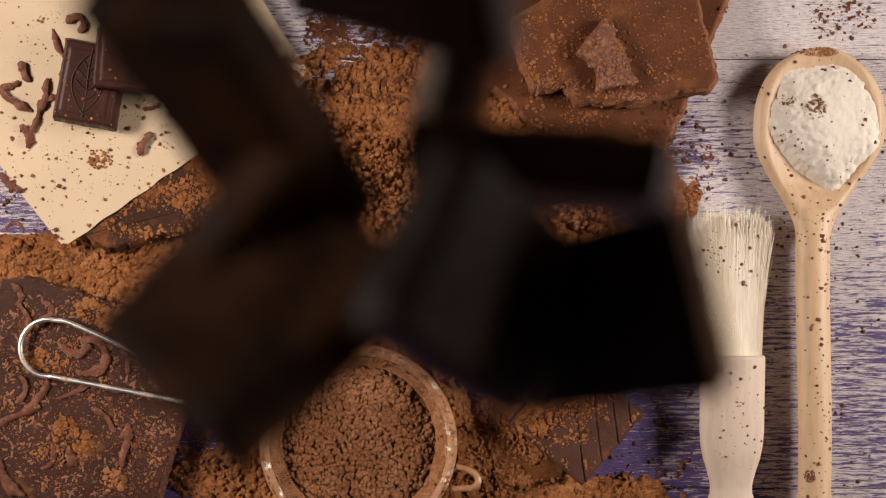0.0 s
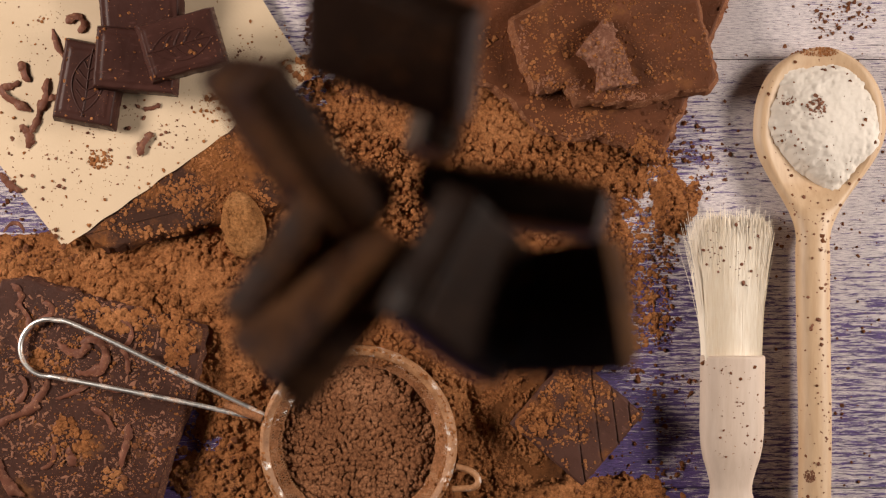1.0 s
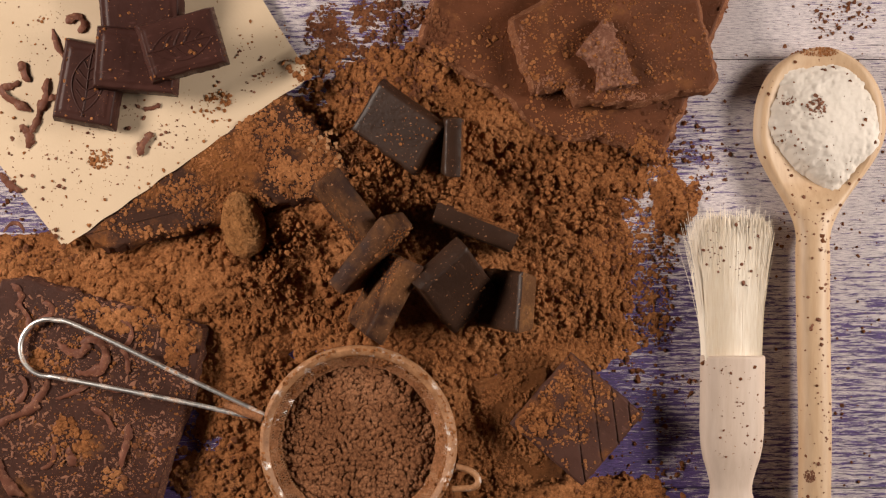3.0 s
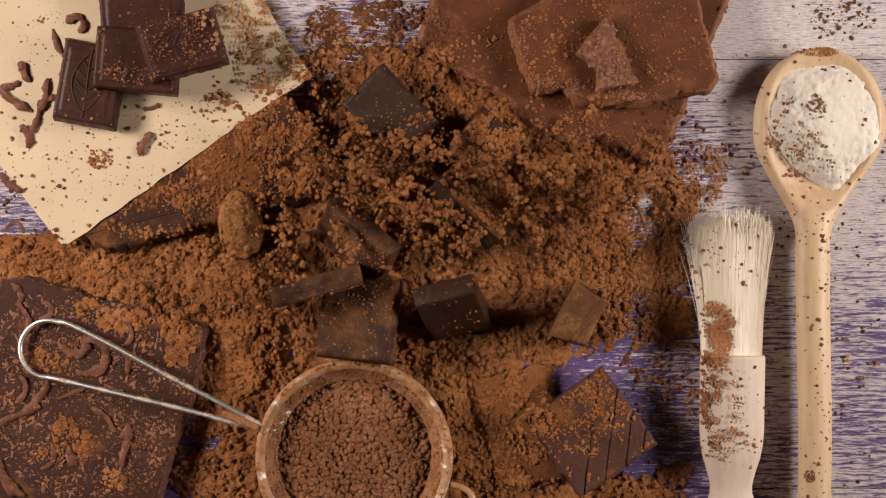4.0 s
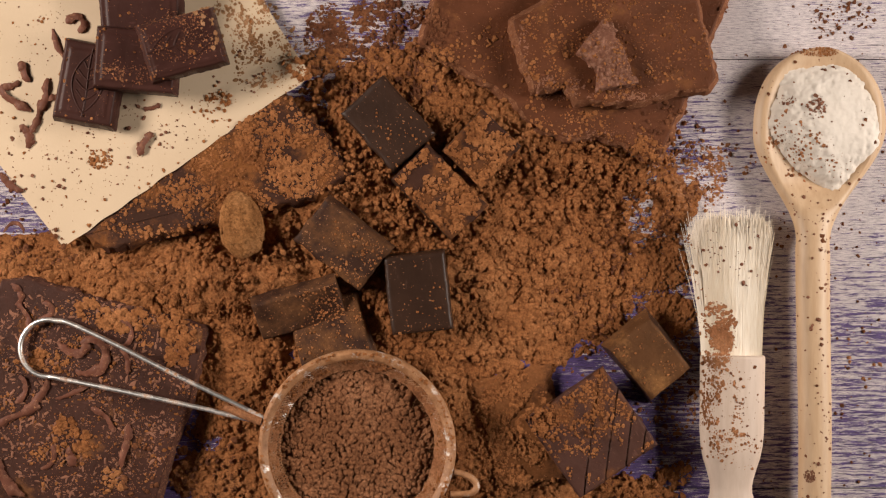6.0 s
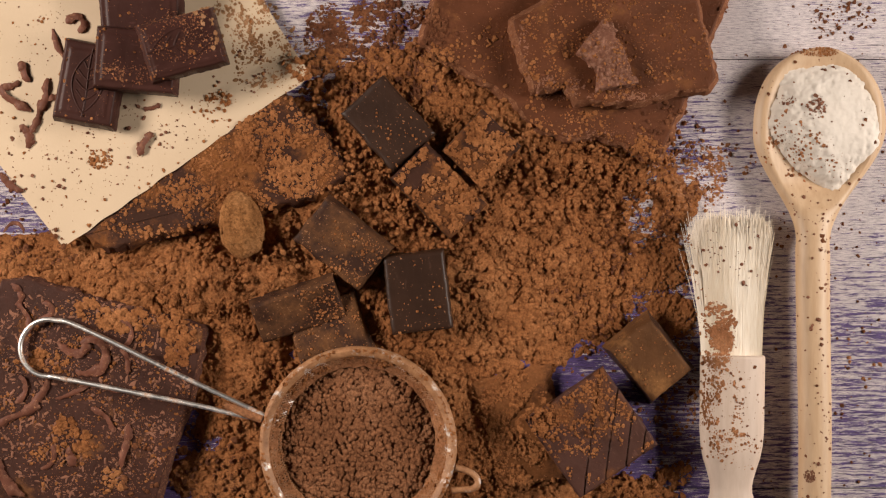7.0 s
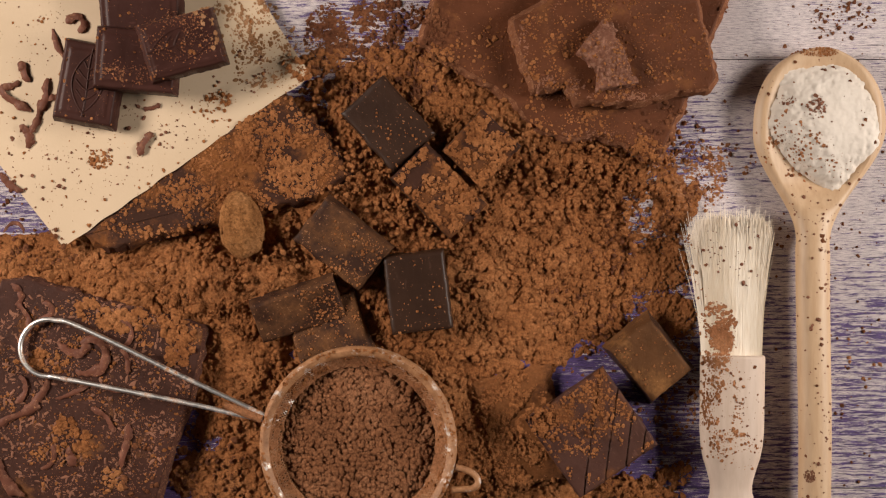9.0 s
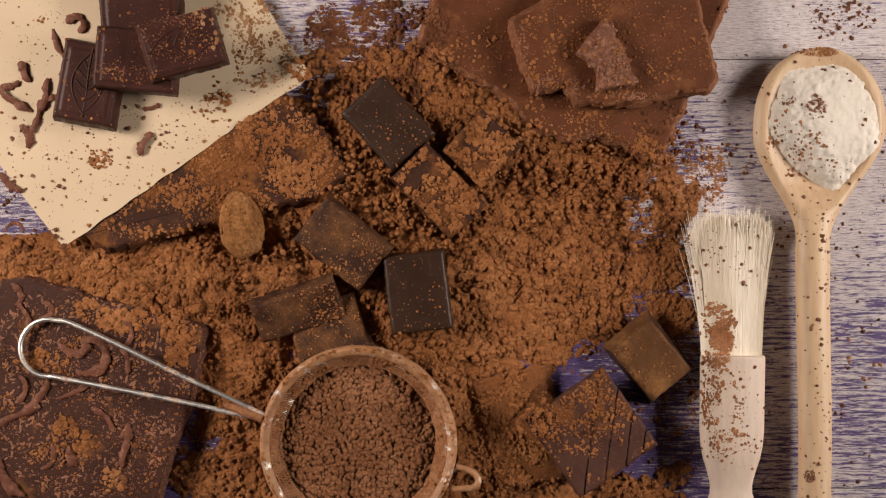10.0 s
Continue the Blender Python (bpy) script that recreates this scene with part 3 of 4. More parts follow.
def wooden_spoon():
    rows = [84.2, 86, 89, 93, 98] + list(range(105, 450, 9)) + list(range(460, 1300, 30)) + [1304, 1308, 1310]
    around = 48
    verts, faces = [], []
    for v in rows:
        w = spoon_profile(v)
        if v > 1300:
            w *= (1310.5 - v) / 11
        s = min(1, max(0, (v - 225) / 215))
        mid = 1452 + 2 * math.sin(v * 0.01) - 13 * s
        hollow = 0.0075 * max(0.0, 1 - ((v - 225) / 150) ** 2) if 75 < v < 375 else 0.0
        rise = 0.0075 + 0.0035 * max(0, min(1, (v - 330) / 120))
        thick = 0.0058 if v > 330 else 0.0052
        for k in range(around):
            g = 2 * math.pi * k / around
            c, t = math.cos(g), math.sin(g)
            x = w * c
            z = rise + thick * t
            if t > 0 and hollow:
                z = rise + thick * max(0, 1 - c ** 8) * 0.9 - hollow * max(0.0, 1 - (c / 0.86) ** 2) ** 0.8
            elif hollow:
                z = rise - 0.0075 * math.sqrt(max(0, 1 - c * c))
            verts.append((*spot(mid + x, v, 0.010).to_2d(), max(0.0004, z)))
    root = thing("wooden_spoon", None, "pale beech spoon heaped with flour, lying on the board", "spoon", pose(0, 0, 0))
    n = len(rows)
    neck = next(i for i, v in enumerate(rows) if v > 430)
    for name, i0, i1 in (("bowl", 0, neck), ("handle", neck, n - 1)):
        faces = [tuple(range((i1 - i0) * around, (i1 - i0 + 1) * around))[::-1], tuple(range(around))]
        for i in range(i1 - i0):
            for k in range(around):
                a, b = i * around + k, i * around + (k + 1) % around
                faces.append((a, a + around, b + around, b))
        part(name, mesh_of(name, verts[i0 * around:(i1 + 1) * around], faces, SPOON_WOOD, 60), root)


def flour():
    c = spot(1466, 220, 0.014)
    xs, ys, h = grains(c.x - 0.030, c.x + 0.030, c.y - 0.034, c.y + 0.034, 500, 0.0007, 0.0042, 9, 0.0005, 2.5)
    gx, gy = np.meshgrid(xs - c.x, ys - c.y, indexing="ij")
    taper = 1 - 0.62 * np.clip(-gy / 0.031, 0, 1) ** 1.2
    r = np.hypot((gx + 0.0006 + 0.16 * np.clip(gy, -1, 0)) / (0.0258 * taper), (gy + 0.001) / 0.0305) + 0.30 * (fine_noise(gx, gy, 0.012, 50) - 0.5) + 0.22 * (fine_noise(gx, gy, 0.0022, 52) - 0.5)
    r0 = np.hypot((gx + 0.0006 + 0.16 * np.clip(gy, -1, 0)) / (0.0258 * taper), (gy + 0.001) / 0.0305) + 0.22 * (fine_noise(gx, gy, 0.012, 50, 1) - 0.5)
    z = 0.0076 + 0.0092 * (1 - np.clip(0.6 * r0 + 0.4 * r, 0, 2) ** 2.6) + 0.10 * h * np.clip(r, 0.4, 1) + 0.0030 * (fine_noise(gx, gy, 0.012, 55, 4) - 0.5) + 0.0010 * (fine_noise(gx, gy, 0.0022, 61, 2) - 0.5)
    thing("flour", field_mesh("flour", xs, ys, z, r < 1.03, FLOUR), "white flour heaped in the bowl of the spoon", "flour", kind="stuff")


def pastry_brush():
    root = thing("pastry_brush", None, "pastry brush with pale wooden handle and cream bristles", "brush", Matrix.Translation(spot(1296, 628)))
    rows = [(628, 52), (629.5, 56), (634, 57.5), (700, 57), (760, 57), (790, 54.5), (812, 50), (830, 44), (848, 39), (860, 37), (872, 37.5), (884, 41), (905, 47), (940, 50), (1010, 46), (1150, 38), (1290, 33), (1300, 28), (1304, 12)]
    verts, faces, around = [], [], 40
    for v, w in rows:
        c = spot(1296, v, 0.009) - spot(1296, 628, 0)
        mid = spot(1296, 628, 0.009).x - spot(1296, 628, 0).x
        lean = 1.0 * (v - 628) * UNIT * -0.012
        for k in range(around):
            g = 2 * math.pi * k / around
            verts.append((mid + lean + w * UNIT * math.cos(g) * 0.98, c.y, 0.0095 + min(0.0085, w * UNIT * 0.62) * math.sin(g)))
    n = len(rows)
    for i in range(n - 1):
        for k in range(around):
            a, b = i * around + k, i * around + (k + 1) % around
            faces.append((a, a + around, b + around, b))
    faces.append(tuple(range(around)))
    faces.append(tuple((n - 1) * around + k for k in range(around - 1, -1, -1)))
    part("handle", mesh_of("handle", verts, faces, BRUSH_WOOD, 60), root, "pale turned wooden handle")
    r = random.Random(5)
    verts, faces = [], []
    for _ in range(15000):
        a, b = r.uniform(-1, 1), r.uniform(-1, 1) * 0.75
        stray = r.random() < 0.05
        top = 226 + r.gauss(0, 14) - 9 * abs(a) * r.random()
        spread = 1.0 + (0.34 if stray else 0.12 + 0.08 * r.uniform(-1, 1))
        x0, x1 = a * 46 - 11 + r.uniform(-3, 3), a * 50 * spread - 8 + r.gauss(0, 6) - (14 * max(0, -a) if stray else 0)
        z0, z1 = 0.0095 + b * 0.0058, 0.0080 + b * 0.0072
        base = len(verts)
        for s in (0, 0.35, 0.7, 1.0):
            bend = s ** 1.5
            x, y, z = (x0 + (x1 - x0) * bend) * UNIT, (top * s - 6) * UNIT * 0.985, z0 + (z1 - z0) * s
            w = 0.00022 * (1 - 0.65 * s)
            for k in range(3):
                g = 2.094 * k + a
                verts.append((x + w * math.cos(g), y, z + w * math.sin(g)))
        for s in range(3):
            for k in range(3):
                p, q = base + 3 * s + k, base + 3 * s + (k + 1) % 3
                faces.append((p, q, q + 3, p + 3))
    part("bristles", mesh_of("bristles", verts, faces, BRISTLE, 0), root, "spread cream bristles", kind="stuff")


def almond():
    bm = bmesh.new()
    bmesh.ops.create_uvsphere(bm, u_segments=72, v_segments=44, radius=1)
    for v in bm.verts:
        y = v.co.y
        w = 0.0094 * (1 - 0.16 * y)
        n = 1 + 0.06 * noise.noise(v.co * 2.2) + 0.035 * noise.noise(v.co * 7) + 0.02 * noise.noise(v.co * 17)
        v.co = Vector((v.co.x * w * n, y * 0.0147 * n, v.co.z * 0.0072 * n))
    me = bpy.data.meshes.new("almond")
    bm.to_mesh(me)
    bm.free()
    coat = cocoa_material("cocoa_coat", (0.30, 0.125, 0.045), (0.41, 0.18, 0.065), (0.50, 0.235, 0.095), 1.0)
    me.materials.append(coat)
    soften(me, 80)
    ob = thing("almond", me, "whole almond coated in cocoa powder on the cocoa bed", "almond", Matrix.Translation(spot(430, 397, 0.0108)) @ pose(0, 0, 0, 0, 0, 12))
    r = random.Random(41)
    places = []
    for _ in range(1300):
        x, y = r.uniform(-0.95, 0.95), r.uniform(-0.95, 0.95)
        d = x * x + y * y
        if d < 0.92 and noise.noise(Vector((x * 2, y * 2, 8))) > r.uniform(-0.5, 0.3):
            places.append((x * 0.0094 * (1 - 0.16 * y), y * 0.0147, 0.0072 * math.sqrt(1 - d), 0.00025 + 0.0008 * r.random() ** 4))
    part("cocoa_crust", crumbs_mesh("cocoa_crust", places, coat, 14, 0.6), ob, "clinging cocoa crumbs", kind="stuff")
    return ob


def grooves(x, y):
    z = 0.0
    for k, (at, lean) in enumerate(((0.0002, 0.05), (0.0085, 0.06), (0.0163, 0.05), (0.0228, 0.05))):
        d = abs((x * 0.66 + y * 0.75) - at - lean * (y - x) * 0.3)
        wide = 0.00045 + 0.0003 * noise.noise(Vector((x * 500, y * 500, k)))
        if d < wide:
            z -= 0.0014 * (1 - d / wide)
    return z


def crust(parent, long, wide, z, count, seed, lean=0.0, large=0.0007):
    """Crumbs of cocoa that cling to one face of a piece."""
    r = random.Random(seed)
    places = []
    while len(places) < count:
        x, y = r.uniform(-0.48, 0.48) * long, r.uniform(-0.48, 0.48) * wide
        if noise.noise(Vector((x * 130, y * 130, seed))) + lean * x / long > r.uniform(-0.3, 0.3):
            places.append((x, y, z, 0.00018 + large * r.random() ** 3))
    part("cocoa_crust", crumbs_mesh("cocoa_crust", places, COCOA, seed), parent, "clinging cocoa crumbs", kind="stuff")


def grooved_square():
    me = block_mesh("chocolate_square", 0.0405, 0.0405, 0.0075, SQUARE_TOP, 9, 84, grooves, 0.0004)
    ob = thing("chocolate_square", me, "dark chocolate square scored with grooves and dusted", "chocolate square", Matrix.Translation(spot(1020, 741, 0.0110)) @ pose(0, 0, 0, 3, -2, -40.5))
    crust(ob, 0.040, 0.040, 0.0038, 1100, 5, -1.3, 0.0007)
    return ob


def sieve():
    pivot = spot(40, 612, 0.013)
    c = spot(634, 787, 0.017) - pivot
    root = thing("sieve", None, "small round cocoa-dusted sieve with a bent wire handle", "sieve", Matrix.Translation(pivot))
    c.z = -pivot.z
    at = Matrix.Translation(c)
    R = 0.0415
    prof = [(R - 0.0014, 0.0150), (R - 0.0004, 0.0128), (R + 0.0006, 0.0125), (R + 0.0010, 0.0150), (R + 0.0006, 0.0180), (R - 0.0008, 0.0190), (R - 0.0026, 0.0184), (R - 0.0034, 0.0172), (R - 0.0030, 0.0160)]
    rim = part("rim", lathe_mesh("rim", prof, STEEL_DUSTY, 120, True), root, "rolled steel rim caked with cocoa", at)
    band = [(R - 0.0026, 0.0168), (R - 0.0045, 0.0146), (R - 0.0075, 0.0112), (R - 0.0085, 0.0102), (R - 0.0088, 0.0098), (R - 0.0050, 0.0128), (R - 0.0030, 0.0150)]
    part("lining", lathe_mesh("lining", band, LINING, 120, True), rim, "crust of cocoa inside the rim")
    # woven wire, open where the crust has fallen off
    verts, faces = [], []
    for g0, g1 in [(45 * k, 45 * k + 45) for k in range(8)]:
        for fam in range(2):
            for k in range(22):
                path = []
                for s in range(9):
                    f = s / 8
                    r = R - 0.0036 - 0.0045 * f
                    g = radians(g0 + (g1 - g0) * ((k + (f * 3 if fam else -f * 3)) / 22))
                    path.append(Vector((r * math.cos(g), r * math.sin(g), 0.0162 - 0.0050 * f)))
                for a, b in zip(path, path[1:]):
                    d = (b - a).normalized()
                    s1 = d.cross(Vector((0, 0, 1))).normalized() * 0.00016
                    n0 = len(verts)
                    verts += [a - s1, a + s1, b + s1, b - s1]
                    up = Vector((0, 0, 0.0003))
                    verts += [v - up for v in (a - s1, a + s1, b + s1, b - s1)]
                    faces += [(n0, n0 + 3, n0 + 2, n0 + 1), (n0, n0 + 1, n0 + 5, n0 + 4), (n0 + 2, n0 + 3, n0 + 7, n0 + 6)]
    part("wire_mesh", mesh_of("wire_mesh", verts, faces, STEEL_DUSTY, 0), root, "fine woven steel wire", at, "stuff")
    # dust caked over the wire, worn through on the handle's side
    verts, faces, turns, deep = [], [], 420, 14
    for i in range(turns):
        g = 2 * math.pi * i / turns
        for j in range(deep + 1):
            f = j / deep
            d = R - 0.0026 - (0.0058 + 0.0009 * noise.noise(Vector((math.cos(g) * 9, math.sin(g) * 9, 4)))) * f
            bump = 0.0005 * noise.noise(Vector((d * math.cos(g) * 420, d * math.sin(g) * 420, 1)))
            verts.append((d * math.cos(g), d * math.sin(g), 0.0170 - 0.0055 * f + bump))
    for i in range(turns):
        g = 2 * math.pi * (i + 0.5) / turns
        west = max(0.0, -math.cos(g - 0.25))
        for j in range(deep):
            f = (j + 0.5) / deep
            bare = noise.noise(Vector((math.cos(g) * 6, math.sin(g) * 6, f * 1.5))) + 0.75 * west - 0.72
            if bare > 0 and f > 0.3 and (i % 3 and j % 3 or bare > 0.4):
                continue
            a, b = i * (deep + 1) + j, (i + 1) % turns * (deep + 1) + j
            faces.append((a, b, b + 1, a + 1))
    part("dust_coat", mesh_of("dust_coat", verts, faces, FILM, 60), rim, "brown cocoa dust clogging the wire")
    places = []
    r = random.Random(91)
    for k in range(3200):
        g, d = r.random() * 6.2832, R - 0.0072 + 0.0072 * r.random()
        f = (R - d) / 0.0072
        if noise.noise(Vector((math.cos(g) * 5, math.sin(g) * 5, f * 2))) > r.uniform(-0.2, 0.3):
            places.append((d * math.cos(g), d * math.sin(g), 0.0189 - 0.0076 * max(0, f - 0.15), 0.0002 + 0.0006 * r.random() ** 3))
    part("cocoa_crust", crumbs_mesh("cocoa_crust", places, COCOA, 3), rim, "cocoa crumbs caked round the rim", kind="stuff")
    bowl = [(R - 0.004, 0.0135), (R - 0.008, 0.0085), (R - 0.014, 0.0045), (R - 0.024, 0.0016), (0.0008, 0.0007)]
    bowl_part = part("bowl", lathe_mesh("bowl", bowl, STEEL_DUSTY, 96), root, "dusty rounded mesh bowl", at)
    # granules that fill it
    r = random.Random(77)
    places = []
    for k in range(4300):
        g, d = r.random() * 6.2832, math.sqrt(r.random()) * 0.0328
        size = 0.00065 + 0.0007 * r.random() ** 1.6 + (0.0008 * r.random() if k % 30 == 0 else 0)
        places.append((d * math.cos(g), d * math.sin(g), 0.0098 + 0.0028 * (1 - (d / 0.034) ** 2) + r.uniform(-0.0009, 0.0006), size))
    part("cocoa_fill", crumbs_mesh("cocoa_fill", places, GRAIN, 6, uneven=0.42, fineness=0.0012), bowl_part, "brown cocoa granules filling the sieve", kind="stuff")
    heap = [(0.0338, 0.0092), (0.030, 0.0097), (0.020, 0.0109), (0.010, 0.0117), (0.0004, 0.0119)]
    part("cocoa_core", lathe_mesh("cocoa_core", heap, GRAIN, 64), bowl_part, "packed cocoa under the granules")
    # wire handle: out along one side, round the end and back
    joint = spot(462, 738, 0.017)
    path = [joint + Vector((0.002, 0.0006, 0)), spot(400, 702, 0.0165), spot(300, 655, 0.0155), spot(205, 608, 0.0145), spot(125, 572, 0.0135)]
    for k in range(13):
        g = radians(75 + 195 * k / 12)
        path.append(spot(86, 616, 0.013) + Vector((math.cos(g) * 0.0122, math.sin(g) * 0.0123, 0)))
    path += [spot(110, 670, 0.0135), spot(250, 697, 0.015), spot(350, 717, 0.016), spot(410, 731, 0.0168), joint + Vector((0.002, -0.0012, 0))]
    smooth = []
    for k in range(len(path) - 1):
        p0, p1, p2, p3 = path[max(0, k - 1)], path[k], path[k + 1], path[min(len(path) - 1, k + 2)]
        for s in range(5):
            f = s / 5
            smooth.append(0.5 * ((2 * p1) + (p2 - p0) * f + (2 * p0 - 5 * p1 + 4 * p2 - p3) * f * f + (3 * p1 - p0 - 3 * p2 + p3) * f ** 3))
    smooth.append(path[-1])
    part("handle", tube_mesh("handle", [p - pivot for p in smooth], 0.00105, STEEL, 12), root, "bent bright steel wire handle")
    wrap = [spot(398, 716, 0.0168), spot(425, 727, 0.0172), spot(464, 741, 0.0172)]
    part("ferrule", tube_mesh("ferrule", [p - pivot for p in wrap], lambda s: 0.0013 + 0.0008 * s + 0.0002 * math.sin(s * 17), FILM, 12), root, "dusty joint of the wire handle")
    hook = [spot(806, 826, 0.016), spot(826, 830, 0.0155), spot(843, 840, 0.015), spot(848, 854, 0.015), spot(838, 864, 0.015), spot(820, 865, 0.0155), spot(800, 866, 0.016)]
    for _ in range(2):
        hook = [hook[0]] + [q for a, b in zip(hook, hook[1:]) for q in (a.lerp(b, 0.25), a.lerp(b, 0.75))] + [hook[-1]]
    part("hook", tube_mesh("hook", [p - pivot for p in hook], 0.0014, STEEL_DUSTY, 10), root, "small resting loop of dusty wire")
    return root


def shaving_mesh(length, curl, width, seed):
    """A curled shaving along its own x."""
    r = random.Random(seed)
    path, g, p = [], r.uniform(-0.4, 0.4), Vector((0, 0, 0))
    for k in range(26):
        path.append(p.copy())
        g += curl / 26 * (0.1 + 1.8 * r.random()) + r.gauss(0, 0.06)
        p += Vector((math.cos(g), math.sin(g), 0.10 * math.sin(k * 0.5))) * length / 26
    mid = sum(path, Vector()) / len(path)
    verts, faces, n = [], [], 7
    for i, q in enumerate(path):
        d = (path[min(25, i + 1)] - path[max(0, i - 1)]).normalized()
        side = d.cross(Vector((0, 0, 1))).normalized()
        up = side.cross(d)
        f = i / 25
        w = width * 1.35 * min(1.0, 0.45 + 4 * f, 0.40 + 4 * (1 - f)) * (1 + 0.5 * noise.noise(Vector((i * 0.25, seed, 2))))
        roll = 0.9 * math.sin(seed * 1.7 + f * 3.6)
        for k, thin in [(k, 1.0) for k in range(n)] + [(k, 0.68) for k in range(n - 1, -1, -1)]:
            g = (k / (n - 1) - 0.5) * 2.3 + roll
            ragged = 1 + 0.30 * noise.noise(Vector((i * 0.9, k * 0.8, seed + thin)))
            verts.append(q - mid + side * math.sin(g) * w * thin * ragged + up * (math.cos(g) * 0.55 * thin - 0.25) * w)
    m = 2 * n
    for i in range(25):
        for k in range(m):
            faces.append((i * m + k, i * m + (k + 1) % m, (i + 1) * m + (k + 1) % m, (i + 1) * m + k))
    faces.append(tuple(range(m - 1, -1, -1)))
    faces.append(tuple(25 * m + k for k in range(m)))
    return mesh_of("chocolate_shaving", verts, faces, SHAVE, 40)


def shavings():
    on_paper = [(138, 42, 0.014, 4.2, 0.0016, 0), (112, 90, 0.022, 1.2, 0.0011, -60), (45, 128, 0.010, 1.8, 0.0017, 60), (18, 152, 0.010, 1.0, 0.0014, 10), (28, 178, 0.018, 0.9, 0.0016, -45),
                (82, 170, 0.016, 1.0, 0.0015, 40), (100, 178, 0.012, -1.5, 0.0013, 50), (66, 208, 0.016, 0.7, 0.0014, 60), (48, 240, 0.012, 1.3, 0.0017, 70), (258, 255, 0.012, 0.5, 0.0017, 45),
                (18, 325, 0.014, 1.0, 0.0015, -70), (270, 190, 0.008, 0.4, 0.0009, 0)]
    on_board = [(24, 402, 0.014, 3.0, 0.0007, 90), (72, 412, 0.010, 1.6, 0.0006, 40)]
    on_slab = [(82, 552, 0.014, 3.4, 0.0011, 20), (45, 560, 0.016, -1.2, 0.0012, -50), (225, 588, 0.018, 4.6, 0.0009, 0), (130, 618, 0.020, 2.6, 0.0017, -80), (172, 628, 0.026, 4.0, 0.0017, 30),
               (160, 655, 0.014, 1.2, 0.0016, -30), (40, 690, 0.016, 2.8, 0.0012, 0), (66, 700, 0.022, -2.2, 0.0014, -60), (30, 735, 0.022, -0.8, 0.0015, 15)]
    along_slab = [(130, 695, 0.018, 0.6, 0.0009, -10), (185, 740, 0.016, 1.3, 0.0012, 60), (222, 790, 0.020, -0.9, 0.0015, -80), (88, 812, 0.014, 2.0, 0.0010, 0), (125, 808, 0.009, 1.0, 0.0018, 50),
                  (12, 850, 0.022, 0.6, 0.0020, -70), (222, 640, 0.012, 1.1, 0.0010, 80), (30, 520, 0.012, 1.5, 0.0012, 30), (200, 690, 0.010, 1.5, 0.0010, -30)]
    rows = on_paper + on_board + on_slab + along_slab
    for k, (u, v, length, curl, width, turn) in enumerate(rows):
        p = spot(u, v, 0.011)
        z = (surface(p.x, p.y) or 0.0102) + width * 0.5
        place = "dark slab" if v > 450 else "baking paper" if v < 380 else "painted board"
        thing("chocolate_shaving", shaving_mesh(length, curl, width, k), "thin curled brown chocolate shaving on the " + place, "chocolate shaving", pose(p.x, p.y, z, 0, 0, turn), "chocolate shavings")


def surface(x, y, only=""):
    """Height of whatever lies uppermost at a place of the plan."""
    hit, place, _, _, ob, _ = scene.ray_cast(DEPS, Vector((x, y, 0.08)), Vector((0, 0, -1)))
    if hit and (ob in (SQUARE, ALMOND) or (ob.parent and SIEVE in (ob.parent, ob.parent.parent))):
        return None
    if only and not (hit and (ob.parent or ob).name.startswith(only)):
        return None
    return place.z if hit else 0.0


slabs()
baking_paper()
tablets()
wooden_spoon()
flour()
pastry_brush()
ALMOND = almond()
SQUARE = grooved_square()
SIEVE = sieve()
bpy.context.view_layer.update()
DEPS = bpy.context.evaluated_depsgraph_get()
shavings()


# ---- crumbs and dust that lie still ----
def strewn(name, label, areas, mat, seed, only="", slender=1.0):
    """areas: middle u, v, half width, half depth, number, smallest and largest radius."""
    r = random.Random(seed)
    places = []
    for u, v, p, q, count, small, large in areas:
        for _ in range(int(count * 1.6)):
            g, d = r.random() * 6.283, math.sqrt(r.random())
            su, sv = u + p * d * math.cos(g), v + q * d * math.sin(g)
            if seed in (71, 76) and 1205 < su < 1375 and 362 < sv < 640:
                continue
            s = spot(su, sv, 0.006)
            size = 0.85 * (small + (large - small) * r.random() ** 4)
            z = surface(s.x, s.y, only)
            if z is not None and noise.noise(Vector((s.x * 110, s.y * 110, seed))) > r.uniform(-0.45, 0.35):
                places.append((s.x, s.y, z + size * 0.15, size))
    thing(name, crumbs_mesh(name, places, mat, seed, 0.7, slender), label, "crumbs", kind="stuff")


# real crumbs; those at u 580-680, v 40-90 are thickened to imitate shade
strewn("cocoa_crumbs", "dark cocoa crumbs strewn over the painted board",
       [(1400, 200, 240, 260, 330, 0.0002, 0.0012), (1500, 30, 60, 35, 120, 0.0003, 0.0012), (1450, 600, 160, 330, 260, 0.0002, 0.0012), (1240, 280, 70, 60, 160, 0.0003, 0.0014), (1435, 93, 32, 7, 60, 0.0002, 0.0006),
        (1180, 400, 110, 220, 900, 0.0003, 0.0016), (1130, 560, 160, 200, 700, 0.0003, 0.0015), (680, 90, 138, 95, 2000, 0.0003, 0.0017), (650, 40, 110, 50, 420, 0.0003, 0.0013), (580, 70, 45, 70, 600, 0.0003, 0.0013),
        (1120, 820, 120, 90, 260, 0.0003, 0.0014), (330, 830, 120, 70, 300, 0.0003, 0.0016), (60, 440, 80, 40, 120, 0.0003, 0.0016), (40, 380, 60, 50, 40, 0.0003, 0.0013)], SPECK, 71)
